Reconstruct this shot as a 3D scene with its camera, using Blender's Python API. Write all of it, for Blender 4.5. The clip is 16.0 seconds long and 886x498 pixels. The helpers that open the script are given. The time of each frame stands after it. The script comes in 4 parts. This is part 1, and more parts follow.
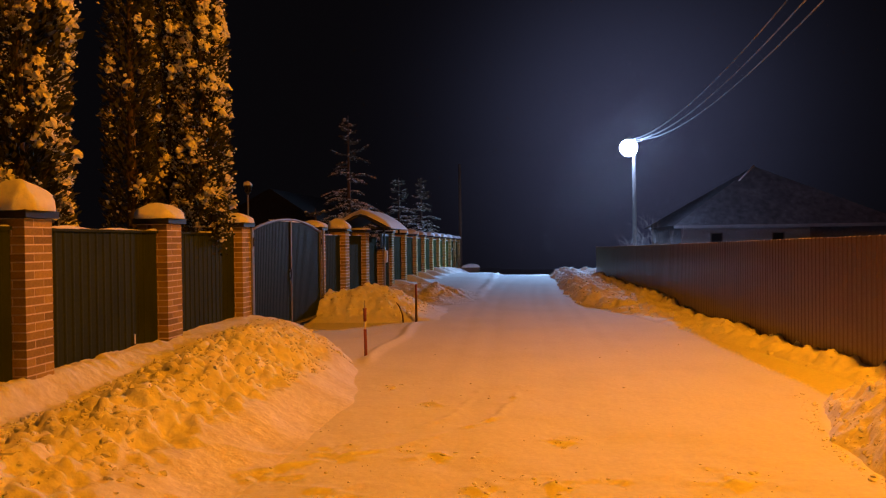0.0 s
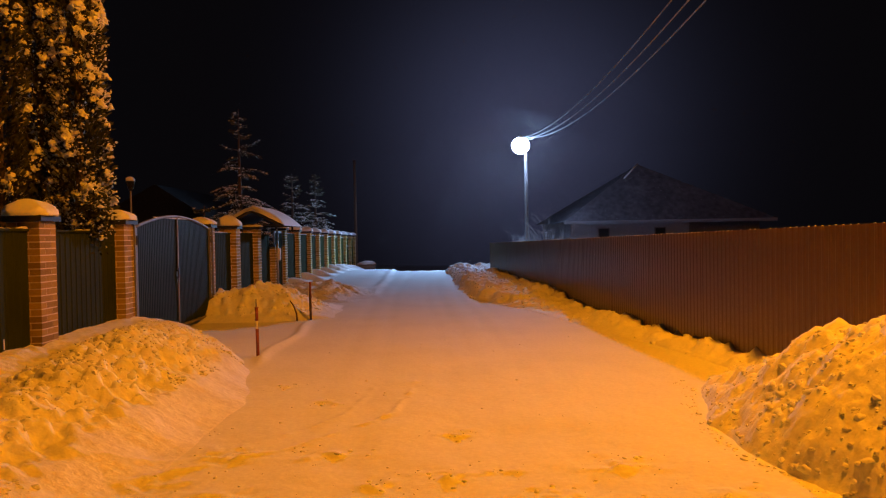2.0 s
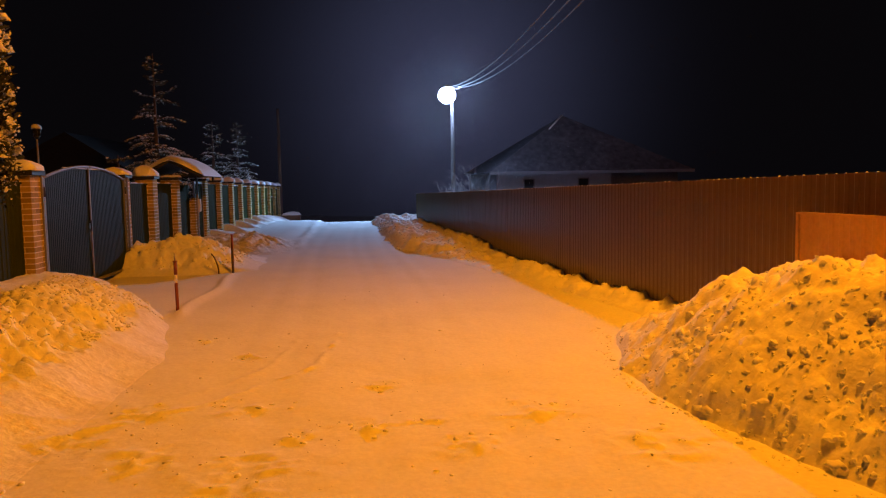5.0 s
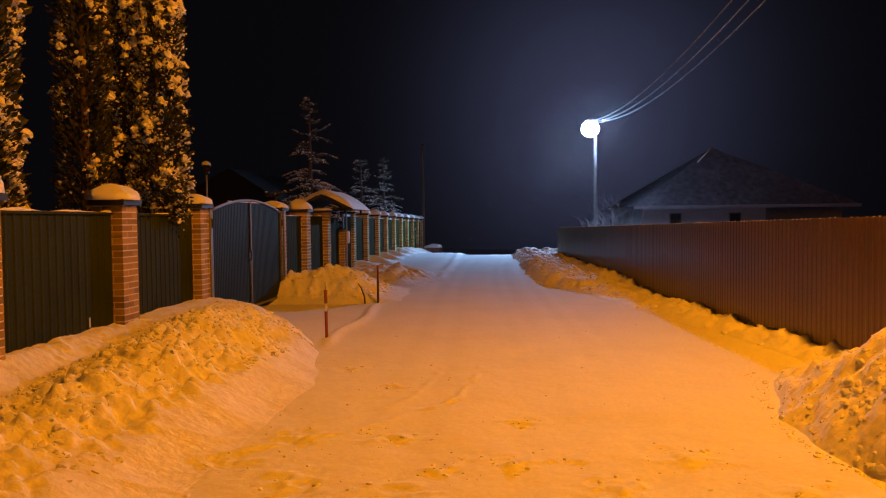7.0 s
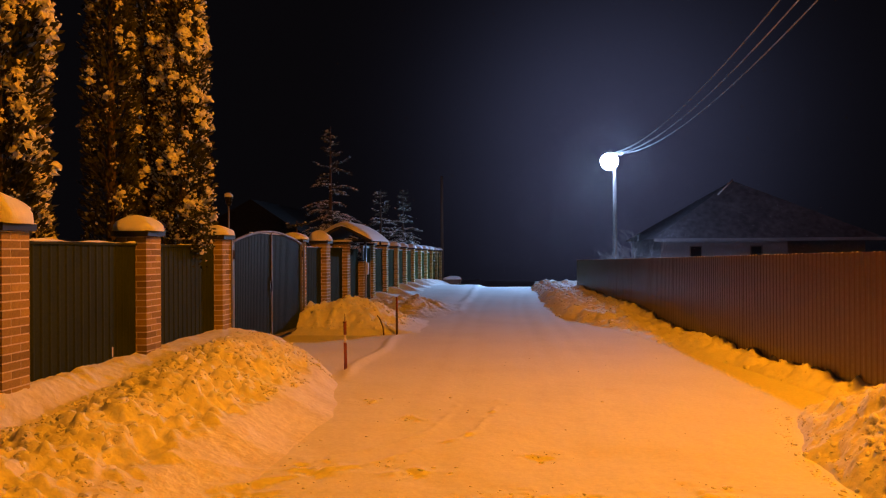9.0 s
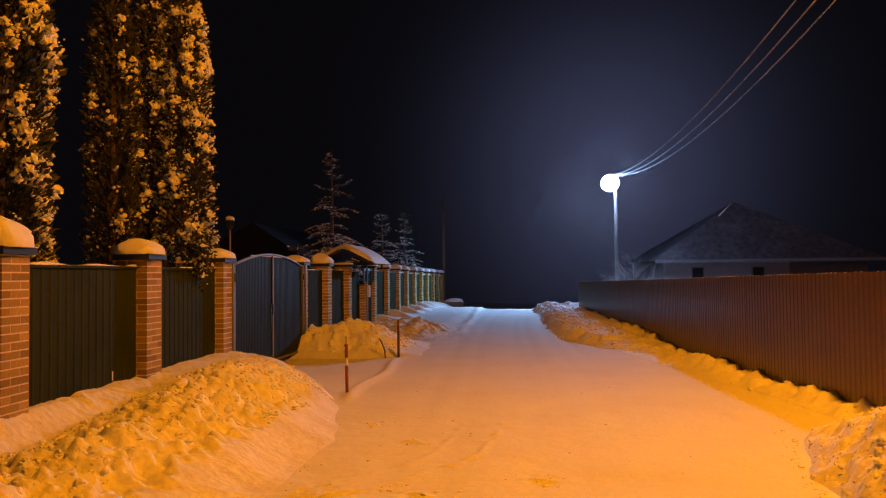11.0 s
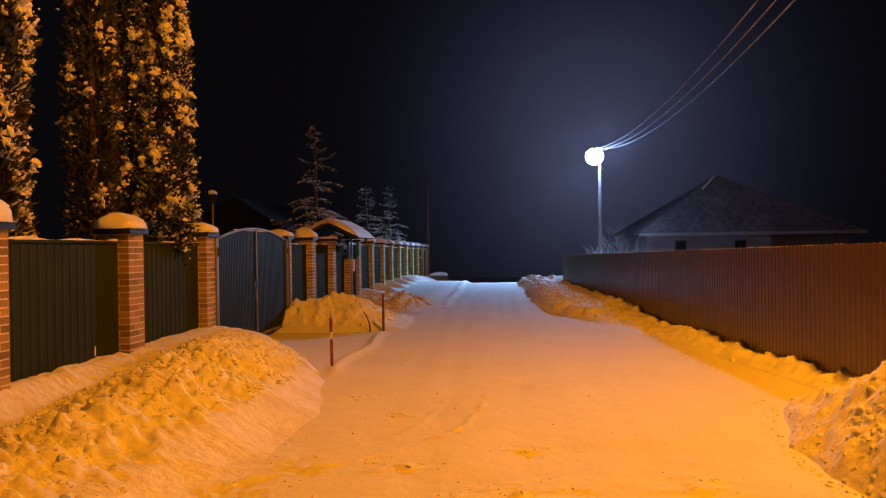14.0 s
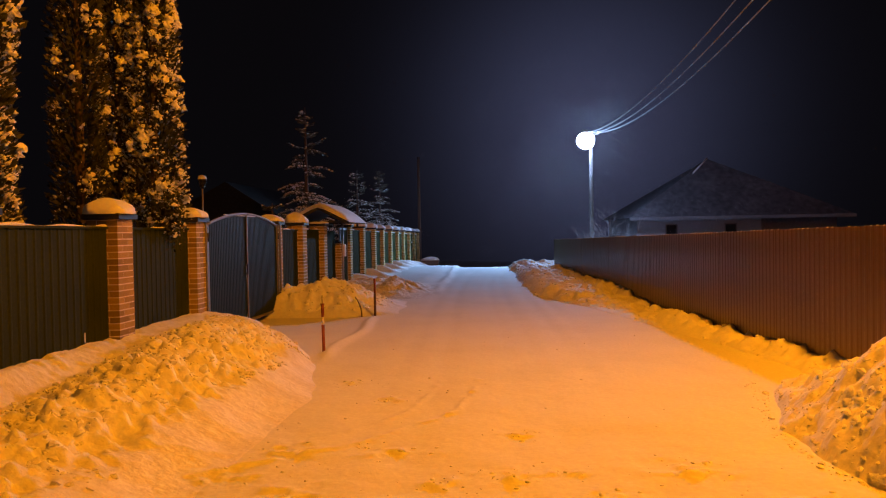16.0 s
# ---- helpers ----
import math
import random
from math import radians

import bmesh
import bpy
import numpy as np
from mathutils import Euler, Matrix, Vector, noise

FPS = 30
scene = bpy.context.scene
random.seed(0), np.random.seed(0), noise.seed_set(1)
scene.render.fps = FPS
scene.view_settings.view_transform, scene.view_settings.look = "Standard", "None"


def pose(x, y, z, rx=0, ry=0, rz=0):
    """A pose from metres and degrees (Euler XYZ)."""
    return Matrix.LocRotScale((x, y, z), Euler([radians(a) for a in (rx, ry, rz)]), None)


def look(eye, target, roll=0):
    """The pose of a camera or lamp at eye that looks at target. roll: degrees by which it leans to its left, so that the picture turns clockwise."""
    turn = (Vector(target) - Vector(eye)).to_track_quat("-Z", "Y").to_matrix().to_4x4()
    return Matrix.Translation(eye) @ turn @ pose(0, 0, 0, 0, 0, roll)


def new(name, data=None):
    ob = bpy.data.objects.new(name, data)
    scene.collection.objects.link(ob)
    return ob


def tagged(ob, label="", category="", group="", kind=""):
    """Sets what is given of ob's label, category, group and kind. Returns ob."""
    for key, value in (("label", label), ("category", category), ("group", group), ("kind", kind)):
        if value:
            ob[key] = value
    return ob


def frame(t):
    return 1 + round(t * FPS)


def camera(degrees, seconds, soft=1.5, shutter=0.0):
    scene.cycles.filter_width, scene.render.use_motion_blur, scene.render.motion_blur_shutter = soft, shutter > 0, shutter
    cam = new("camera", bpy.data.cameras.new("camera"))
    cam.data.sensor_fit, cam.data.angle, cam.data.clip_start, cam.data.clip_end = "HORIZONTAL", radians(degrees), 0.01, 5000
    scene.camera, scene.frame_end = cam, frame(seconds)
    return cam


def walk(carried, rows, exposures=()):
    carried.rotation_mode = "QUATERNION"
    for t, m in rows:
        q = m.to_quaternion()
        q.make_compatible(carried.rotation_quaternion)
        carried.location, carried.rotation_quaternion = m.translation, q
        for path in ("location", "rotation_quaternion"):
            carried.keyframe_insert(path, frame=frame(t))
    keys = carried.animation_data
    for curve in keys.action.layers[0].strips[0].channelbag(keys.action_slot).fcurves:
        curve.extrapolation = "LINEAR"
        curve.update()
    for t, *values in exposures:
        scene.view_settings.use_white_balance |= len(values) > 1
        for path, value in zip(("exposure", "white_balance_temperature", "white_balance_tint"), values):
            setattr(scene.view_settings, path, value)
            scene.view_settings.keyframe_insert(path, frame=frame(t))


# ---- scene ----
cam = camera(60.74, 16.0, soft=1.2)
# seconds, place, yaw, pitch, roll
PATH = [
    (0, -0.000, 0.000, 1.600, 6.70, -0.60, 0.70),
    (0.5, -0.005, 0.006, 1.598, 6.17, -0.55, 0.77),
    (1, 0.004, 0.010, 1.598, 4.97, -0.60, 1.08),
    (1.5, 0.015, 0.013, 1.601, 1.39, -0.71, 1.17),
    (2, 0.019, 0.024, 1.594, -1.17, -0.97, 1.08),
    (2.5, 0.010, 0.017, 1.572, -4.50, -1.75, 0.64),
    (3, 0.054, 0.022, 1.568, -10.43, -3.80, -0.13),
    (3.2, 0.072, 0.006, 1.565, -11.15, -4.19, -0.12),
    (3.6, 0.071, 0.006, 1.576, -12.30, -4.50, -0.10),
    (4.2, 0.070, 0.007, 1.593, -11.60, -5.00, 0.40),
    (4.8, 0.069, 0.007, 1.609, -8.10, -4.95, 0.95),
    (5.3, 0.068, 0.008, 1.622, -4.48, -4.59, 1.10),
    (5.5, 0.057, 0.007, 1.621, -3.04, -4.29, 1.09),
    (6, 0.047, 0.004, 1.620, -0.04, -3.58, 1.04),
    (6.5, 0.038, -0.002, 1.623, 2.57, -2.87, 0.80),
    (7, 0.030, -0.001, 1.628, 3.92, -2.17, 0.65),
    (7.5, 0.027, -0.007, 1.629, 4.31, -1.61, 0.55),
    (8, 0.024, -0.012, 1.624, 4.81, -1.00, 0.41),
    (8.5, 0.022, -0.031, 1.632, 5.11, -0.39, 0.36),
    (9, 0.026, -0.043, 1.635, 5.34, 0.24, 0.38),
    (9.2, 0.028, -0.058, 1.634, 5.47, 0.61, 0.40),
    (9.8, 0.026, -0.045, 1.632, 5.60, 1.60, 0.55),
    (10.5, 0.023, -0.030, 1.629, 5.60, 2.10, 0.60),
    (11, 0.022, -0.019, 1.627, 5.45, 1.95, 0.65),
    (11.5, 0.020, -0.008, 1.625, 5.27, 1.49, 0.58),
    (12, 0.016, -0.004, 1.622, 5.04, 1.19, 0.63),
    (12.5, 0.018, -0.003, 1.626, 4.86, 0.73, 0.69),
    (13, 0.020, -0.001, 1.624, 4.64, 0.42, 0.65),
    (13.5, 0.019, -0.001, 1.621, 4.45, 0.20, 0.75),
    (14, 0.023, -0.000, 1.622, 4.29, -0.04, 0.84),
    (14.5, 0.024, 0.002, 1.621, 4.07, -0.25, 0.84),
    (15, 0.019, 0.004, 1.623, 3.93, -0.43, 0.99),
    (15.5, 0.023, 0.029, 1.617, 3.97, -0.73, 1.02),
    (16, 0.017, 0.030, 1.618, 3.63, -1.20, 1.03),
]
walk(cam, [(t, pose(x, y, z, 90 + pitch, roll, yaw)) for t, x, y, z, yaw, pitch, roll in PATH],
     exposures=[(0, 0.0), (7, 0.0), (9, 0.06), (12.5, 0.12), (15, 0.16), (16, 0.16)])

# ---- night sky and the two street lamps ----
world = bpy.data.worlds.new("night_sky")
scene.world = world
world.use_nodes = True
sky_tree = world.node_tree
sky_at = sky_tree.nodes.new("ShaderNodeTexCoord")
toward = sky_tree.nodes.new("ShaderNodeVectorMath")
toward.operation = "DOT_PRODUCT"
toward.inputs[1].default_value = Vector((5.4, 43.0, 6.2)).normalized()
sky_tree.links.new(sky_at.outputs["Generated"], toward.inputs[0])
halo_falloff = sky_tree.nodes.new("ShaderNodeMath")
halo_falloff.operation, halo_falloff.use_clamp = "POWER", True
halo_falloff.inputs[1].default_value = 72.0
sky_tree.links.new(toward.outputs["Value"], halo_falloff.inputs[0])
halo_mix = sky_tree.nodes.new("ShaderNodeMix")
halo_mix.data_type = "RGBA"
# near black overhead; the white lamp's halo is painted into the sky's emission
halo_mix.inputs[6].default_value, halo_mix.inputs[7].default_value = (0.0023, 0.0019, 0.0025, 1), (0.0320, 0.0355, 0.0720, 1)
sky_tree.links.new(halo_falloff.outputs["Value"], halo_mix.inputs["Factor"])
sky_tree.links.new(halo_mix.outputs[2], sky_tree.nodes["Background"].inputs["Color"])
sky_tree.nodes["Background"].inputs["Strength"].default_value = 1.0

SODIUM_AT = Vector((4.5, 5.5, 8.8))
LED_AT = Vector((5.40, 43.0, 6.66))


def lamp(name, at, watts, colour, radius):
    data = bpy.data.lights.new(name, "POINT")
    data.energy, data.color, data.shadow_soft_size = watts, colour, radius
    ob = new(name, data)
    ob.location = at
    return ob


lamp("sodium_light", SODIUM_AT, 4350, (1.0, 0.285, 0.003), 0.35)

# the white lamp shines down the road, away from the house
spot = bpy.data.lights.new("led_light", "SPOT")
spot.energy, spot.color, spot.shadow_soft_size = 9800, (0.33, 0.58, 1.0), 0.2
spot.spot_size, spot.spot_blend = radians(134), 1.0
led = new("led_light", spot)
led.matrix_basis = look(LED_AT + Vector((-0.45, -0.45, -0.1)), (-1.0, 29.5, 0.0))


# ---- materials ----
def material(name, colour, rough=0.6, metal=0.0, grain=0.0, grain_scale=40.0, stain=0.0, stain_scale=2.5, stain_colour=None,
             bump=0.0, bump_scale=60.0, bump2=0.0, bump2_scale=8.0, vary=0.0, island=0.0, emit=None, spec=0.5):
    m = bpy.data.materials.new(name)
    m.use_nodes = True
    nt = m.node_tree
    b = nt.nodes["Principled BSDF"]
    b.inputs["Roughness"].default_value = rough
    b.inputs["Metallic"].default_value = metal
    b.inputs["Specular IOR Level"].default_value = spec
    b.inputs["Base Color"].default_value = (*colour, 1)
    co = nt.nodes.new("ShaderNodeTexCoord")

    def noise_at(scale, detail=4.0):
        n = nt.nodes.new("ShaderNodeTexNoise")
        n.inputs["Scale"].default_value, n.inputs["Detail"].default_value = scale, detail
        nt.links.new(co.outputs["Object"], n.inputs["Vector"])
        return n.outputs["Fac"]

    def mapped(fac, low, high, lo=0.3, hi=0.7):
        r = nt.nodes.new("ShaderNodeMapRange")
        r.inputs["From Min"].default_value, r.inputs["From Max"].default_value = lo, hi
        r.inputs["To Min"].default_value, r.inputs["To Max"].default_value = low, high
        nt.links.new(fac, r.inputs["Value"])
        return r.outputs["Result"]

    last = None

    def mix(kind, fac, a, bcol):
        x = nt.nodes.new("ShaderNodeMix")
        x.data_type, x.blend_type = "RGBA", kind
        for sock, v in ((x.inputs["Factor"], fac), (x.inputs[6], a), (x.inputs[7], bcol)):
            if isinstance(v, (float, int)):
                sock.default_value = v
            elif isinstance(v, tuple):
                sock.default_value = v
            else:
                nt.links.new(v, sock)
        return x.outputs[2]

    base = (*colour, 1)
    if stain:
        last = mix("MIX", mapped(noise_at(stain_scale, 6), 0, stain, 0.45, 0.75), base, (*(stain_colour or tuple(c * 0.5 for c in colour)), 1))
    for amount, kind in ((grain, "grain"), (vary, "vary"), (island, "island")):
        if not amount:
            continue
        if kind == "grain":
            f = mapped(noise_at(grain_scale), 1 - amount, 1 + amount)
        elif kind == "vary":
            f = mapped(nt.nodes.new("ShaderNodeObjectInfo").outputs["Random"], 1 - amount, 1 + amount, 0, 1)
        else:
            f = mapped(nt.nodes.new("ShaderNodeNewGeometry").outputs["Random Per Island"], 1 - amount, 1 + amount, 0, 1)
        v = nt.nodes.new("ShaderNodeCombineColor")
        for i in range(3):
            nt.links.new(f, v.inputs[i])
        last = mix("MULTIPLY", 1.0, last if last is not None else base, v.outputs[0])
    if last is not None:
        nt.links.new(last, b.inputs["Base Color"])
    normal = None
    for strength, scale, far in ((bump2, bump2_scale, 0.05), (bump, bump_scale, 0.01)):
        if strength:
            n = nt.nodes.new("ShaderNodeBump")
            n.inputs["Strength"].default_value, n.inputs["Distance"].default_value = strength, far
            nt.links.new(noise_at(scale, 5), n.inputs["Height"])
            if normal is not None:
                nt.links.new(normal, n.inputs["Normal"])
            normal = n.outputs["Normal"]
    if normal is not None:
        nt.links.new(normal, b.inputs["Normal"])
    if emit:
        b.inputs["Emission Color"].default_value = (*emit[:3], 1)
        b.inputs["Emission Strength"].default_value = emit[3]
    return m


SNOW = material("loose_snow", (0.87, 0.88, 0.89), 0.75, grain=0.05, grain_scale=18, bump=0.15, bump_scale=55, bump2=0.28, bump2_scale=13, spec=0.2)
ROAD_SNOW = material("packed_snow", (0.82, 0.83, 0.85), 0.85, grain=0.05, grain_scale=25, stain=0.35, stain_scale=0.9,
                     stain_colour=(0.68, 0.69, 0.71), bump=0.2, bump_scale=45, bump2=0.14, bump2_scale=7, spec=0.04)
BANK_SNOW = material("shovelled_snow", (0.85, 0.85, 0.85), 0.8, grain=0.08, grain_scale=16, stain=0.45, stain_scale=2.2, stain_colour=(0.6, 0.56, 0.5), bump=0.25, bump_scale=60, bump2=0.3, bump2_scale=16, spec=0.15)
DIRTY_SNOW = material("dirty_snow", (0.82, 0.82, 0.82), 0.8, grain=0.12, grain_scale=14, stain=0.6, stain_scale=3.2,
                      stain_colour=(0.52, 0.48, 0.44), bump=0.7, bump_scale=60, bump2=0.5, bump2_scale=12, spec=0.2)
CAP_SNOW = material("settled_snow", (0.85, 0.86, 0.88), 0.7, grain=0.03, grain_scale=20, bump=0.3, bump_scale=90, bump2=0.2, bump2_scale=15, spec=0.2)
BRICK = material("clay_brick", (0.36, 0.25, 0.06), 0.85, grain=0.2, grain_scale=60, vary=0.36, bump=0.5, bump_scale=140, spec=0.25)
BRICK_JOINED = material("clay_brick_far", (0.36, 0.25, 0.06), 0.85, grain=0.16, grain_scale=60, island=0.42, bump=0.5, bump_scale=140, spec=0.25)
MORTAR = material("mortar", (0.78, 0.7, 0.56), 0.95, grain=0.12, grain_scale=80, bump=0.4, bump_scale=120, spec=0.15)
CAP_METAL = material("dark_cap_metal", (0.016, 0.014, 0.013), 0.65, metal=0.0, grain=0.2, grain_scale=20, bump=0.1, bump_scale=40)
GREEN_SHEET = material("dark_green_sheet", (0.032, 0.043, 0.012), 0.75, spec=0.03, grain=0.1, grain_scale=30, stain=0.4, stain_scale=1.7, stain_colour=(0.013, 0.018, 0.009), bump=0.06, bump_scale=30)
GATE_SHEET = material("dark_grey_green_sheet", (0.019, 0.032, 0.031), 0.6, spec=0.06, grain=0.1, grain_scale=30, stain=0.4, stain_scale=1.7, bump=0.06, bump_scale=30)
STEEL = material("grey_painted_steel", (0.42, 0.42, 0.42), 0.4, metal=0.35, grain=0.12, grain_scale=50, stain=0.3, stain_scale=6, bump=0.08, bump_scale=60)
GATE_STEEL = material("grey_gate_steel", (0.2, 0.2, 0.2), 0.55, metal=0.2, grain=0.15, grain_scale=50, stain=0.4, stain_scale=6, bump=0.08, bump_scale=60)
BROWN_SHEET = material("brown_sheet", (0.165, 0.098, 0.05), 0.3, grain=0.08, grain_scale=25, stain=0.45, stain_scale=1.1, stain_colour=(0.11, 0.062, 0.034), bump=0.05, bump_scale=25)
RUST_SHEET = material("light_brown_sheet", (0.66, 0.38, 0.13), 0.5, grain=0.08, grain_scale=25, stain=0.35, stain_scale=1.6, bump=0.05, bump_scale=25)
CONCRETE = material("concrete", (0.15, 0.148, 0.145), 0.9, grain=0.15, grain_scale=20, stain=0.4, stain_scale=2, bump=0.4, bump_scale=60)
WOOD = material("weathered_wood", (0.2, 0.15, 0.11), 0.85, grain=0.2, grain_scale=30, bump=0.4, bump_scale=50)
BARK = material("bark", (0.09, 0.065, 0.05), 0.95, grain=0.3, grain_scale=25, bump=0.8, bump_scale=40)
THUJA = material("thuja_leaves", (0.04, 0.044, 0.018), 0.7, island=0.5, grain=0.25, grain_scale=30, spec=0.3)
SPRUCE = material("spruce_needles", (0.10, 0.105, 0.075), 0.75, island=0.5, grain=0.2, grain_scale=30, spec=0.25)
TWIG = material("frosted_twig", (0.42, 0.42, 0.43), 0.9, grain=0.2)
WIRE = material("snowy_wire", (0.45, 0.45, 0.47), 0.8, grain=0.1)
RED_PAINT = material("faded_red_paint", (0.2, 0.045, 0.025), 0.6, grain=0.2, grain_scale=60, bump=0.1)
WHITE_PAINT = material("white_paint", (0.75, 0.73, 0.7), 0.6, grain=0.08, grain_scale=60, bump=0.1)
BLACK = material("black_plastic", (0.02, 0.02, 0.02), 0.5, grain=0.1)
WALL_PLASTER = material("grey_plaster", (0.2, 0.2, 0.21), 0.9, grain=0.08, grain_scale=8, stain=0.3, stain_scale=0.8, bump=0.2)
# Near-black base puts the night's dimness over the yard house into its colour.
NIGHT_BOARDS = material("night_dark_boards", (0.022, 0.02, 0.019), 0.95, grain=0.2, grain_scale=8, spec=0.05)
DARK_WALL = material("dark_house_tone", (0.1, 0.09, 0.085), 0.9, grain=0.15, grain_scale=8)
GLASS_DARK = material("window_glass", (0.02, 0.022, 0.025), 0.08)
LED_GLOBE = material("led_glare_globe", (0.9, 0.9, 0.95), 0.4, emit=(0.42, 0.56, 1.0, 75.0))
SODIUM_GLOBE = material("lit_sodium_lens", (0.9, 0.7, 0.4), 0.4, emit=(1.0, 0.45, 0.08, 12.0))


# ---- mesh helpers ----
def mesh(name, verts, faces, smooth=False):
    me = bpy.data.meshes.new(name)
    me.from_pydata([tuple(v) for v in verts], [], faces)
    me.validate()
    if smooth:
        me.polygons.foreach_set("use_smooth", [True] * len(me.polygons))
    me.update()
    return me


def put(name, me, mat, parent=None, label="", m=None):
    if mat and not me.materials:
        me.materials.append(mat)
    ob = new(name, me)
    if parent is not None:
        ob.parent = parent
    if m is not None:
        ob.matrix_basis = m
    if label:
        ob["label"] = label
    return ob


def part(name, bm, mat, parent=None, label="", smooth=False, m=None):
    me = bpy.data.meshes.new(name)
    bm.to_mesh(me)
    bm.free()
    if smooth:
        me.polygons.foreach_set("use_smooth", [True] * len(me.polygons))
    return put(name, me, mat, parent, label, m)


def empty(name, m, label, category, group="", kind=""):
    ob = new(name)
    ob.matrix_basis = m
    ob.empty_display_size = 0.1
    return tagged(ob, label, category, group, kind)


def box(bm, x0, x1, y0, y1, z0, z1, bevel=0.0):
    made = bmesh.ops.create_cube(bm, size=1.0, matrix=Matrix.Translation(((x0 + x1) / 2, (y0 + y1) / 2, (z0 + z1) / 2)) @ Matrix.Diagonal((x1 - x0, y1 - y0, z1 - z0, 1)))
    if bevel:
        edges = list({e for v in made["verts"] for e in v.link_edges})
        bmesh.ops.bevel(bm, geom=edges, offset=bevel, segments=2, affect="EDGES", profile=0.6)
    return bm


def boxed(x0, x1, y0, y1, z0, z1, bevel=0.0):
    return box(bmesh.new(), x0, x1, y0, y1, z0, z1, bevel)


def tube(points, radii, sides=10, closed_ends=True):
    """Verts and faces of a round bar along points."""
    verts, faces = [], []
    pts = [Vector(p) for p in points]
    for i, p in enumerate(pts):
        d = (pts[min(i + 1, len(pts) - 1)] - pts[max(i - 1, 0)]).normalized()
        side = d.cross(Vector((0, 0, 1)) if abs(d.z) < 0.9 else Vector((1, 0, 0))).normalized()
        up = side.cross(d)
        r = radii[i] if isinstance(radii, (list, tuple)) else radii
        for k in range(sides):
            a = 2 * math.pi * k / sides
            verts.append(p + side * math.cos(a) * r + up * math.sin(a) * r)
    for i in range(len(pts) - 1):
        for k in range(sides):
            a, b = i * sides + k, i * sides + (k + 1) % sides
            faces.append((a, b, b + sides, a + sides))
    if closed_ends:
        faces.append(tuple(range(sides - 1, -1, -1)))
        faces.append(tuple(range((len(pts) - 1) * sides, len(pts) * sides)))
    return verts, faces


def bar(name, points, radii, mat, parent=None, label="", sides=10):
    return put(name, mesh(name, *tube(points, radii, sides), smooth=True), mat, parent, label)


def fbm(x, y, s, octaves=3, seed=0.0):
    v, a, f = 0.0, 1.0, 1.0
    for _ in range(octaves):
        v += a * noise.noise((x * s * f + seed, y * s * f - seed, seed * 1.7))
        a *= 0.5
        f *= 2.03
    return v


def step(a, b, x):
    t = min(1.0, max(0.0, (x - a) / (b - a)))
    return t * t * (3 - 2 * t)


def along(points, y):
    """Straight-line interpolation in a short table of (y, value)."""
    if y <= points[0][0]:
        return points[0][1]
    for (a, u), (b, v) in zip(points, points[1:]):
        if y <= b:
            return u + (v - u) * (y - a) / (b - a)
    return points[-1][1]


# ---- ground: one sheet of snow ----
FENCE_X = -4.39


def right_fence_x(y):
    return 4.337 - 0.0596 * y


# scuffed spots on the road, as (x, y, spread)
SCUFFS = [(0.22, 6.1, 0.16), (0.1, 5.0, 0.2), (-0.35, 4.9, 0.14), (0.75, 4.6, 0.2), (-1.0, 7.3, 0.15), (-1.5, 5.6, 0.2), (-1.75, 4.9, 0.22), (-1.3, 4.6, 0.25),
          (-1.9, 6.4, 0.15), (-0.8, 5.6, 0.2), (0.5, 5.1, 0.12), (1.3, 5.2, 0.25), (-1.6, 8.2, 0.15), (-0.6, 4.3, 0.3), (1.9, 4.4, 0.3), (-2.0, 4.2, 0.2)]


TYRE_RIDGE = [(4.6, -2.3), (5.2, -1.75), (5.6, -1.23), (6.2, -0.72), (6.8, -0.33), (7.8, -0.18), (9.2, -0.12)]


def ground_z(x, y):
    z = 0.0
    z += 0.22 * step(-4.5, -5.2, x)
    if y > 34:
        d = y - 34
        z -= 3.2 * (1 - math.exp(-(d / 40) ** 1.4)) if d > 0 else 0
    if y > 16:
        # side snow between the road and the fence
        side = step(-1.35, -2.3, x) * step(-7, -4.6, x) * step(18, 24, y)
        z += 0.12 * side
        z += (0.045 + 0.04 * fbm(x, y, 1.1, 2, 5.5)) * math.exp(-((x + 1.45 + 0.02 * (y - 21) + 0.10 * fbm(0, y, 0.6, 2, 2.2)) / 0.14) ** 2) * step(19, 22, y) * step(60, 36, y)
    near = step(60, 25, y) * step(14, 8, abs(x))
    if near > 0:
        z += near * (0.012 * fbm(x, y, 0.35, 2, 3.1) + 0.013 * (0.3 + 0.7 * step(13, 7, y)) * fbm(x, y, 1.6, 4, 9.2))
        for rut in (-1.25, -0.75, 0.1, 0.42, 0.95, 1.35):
            z -= near * 0.010 * step(38, 22, y) * math.exp(-((x - rut - 0.15 * math.sin(y * 0.21)) / 0.15) ** 2)
        # low ridge along the cleared drive
        z += 0.055 * math.exp(-((x + 2.2 + 0.06 * math.sin(y * 1.9)) / 0.09) ** 2) * step(9.4, 10.2, y) * step(15.0, 14.0, y)
        if 3.0 < y < 9.5 and abs(x) < 2.6:
            for cx, cy, r in SCUFFS:
                d2 = ((x - cx) / r) ** 2 + ((y - cy) / r) ** 2
                if d2 < 6:
                    z += math.exp(-d2) * 0.04 * max(-0.15, fbm(x, y, 8.0, 3, cx))
        # curved ridge pushed up by a turning tyre, and a fainter one beside it
        if 4.6 < y < 9.2:
            for off, tall in ((0.0, 0.03), (-0.42, 0.014)):
                d = (x - off - along(TYRE_RIDGE, y)) * (0.62 if y < 6.9 else 1.0)
                z += tall * math.exp(-(d / 0.035) ** 2) * step(4.7, 5.2, y) * step(9.0, 7.6, y) * (0.55 + 1.1 * fbm(x, y, 4.5, 2, 1.0))
    return z


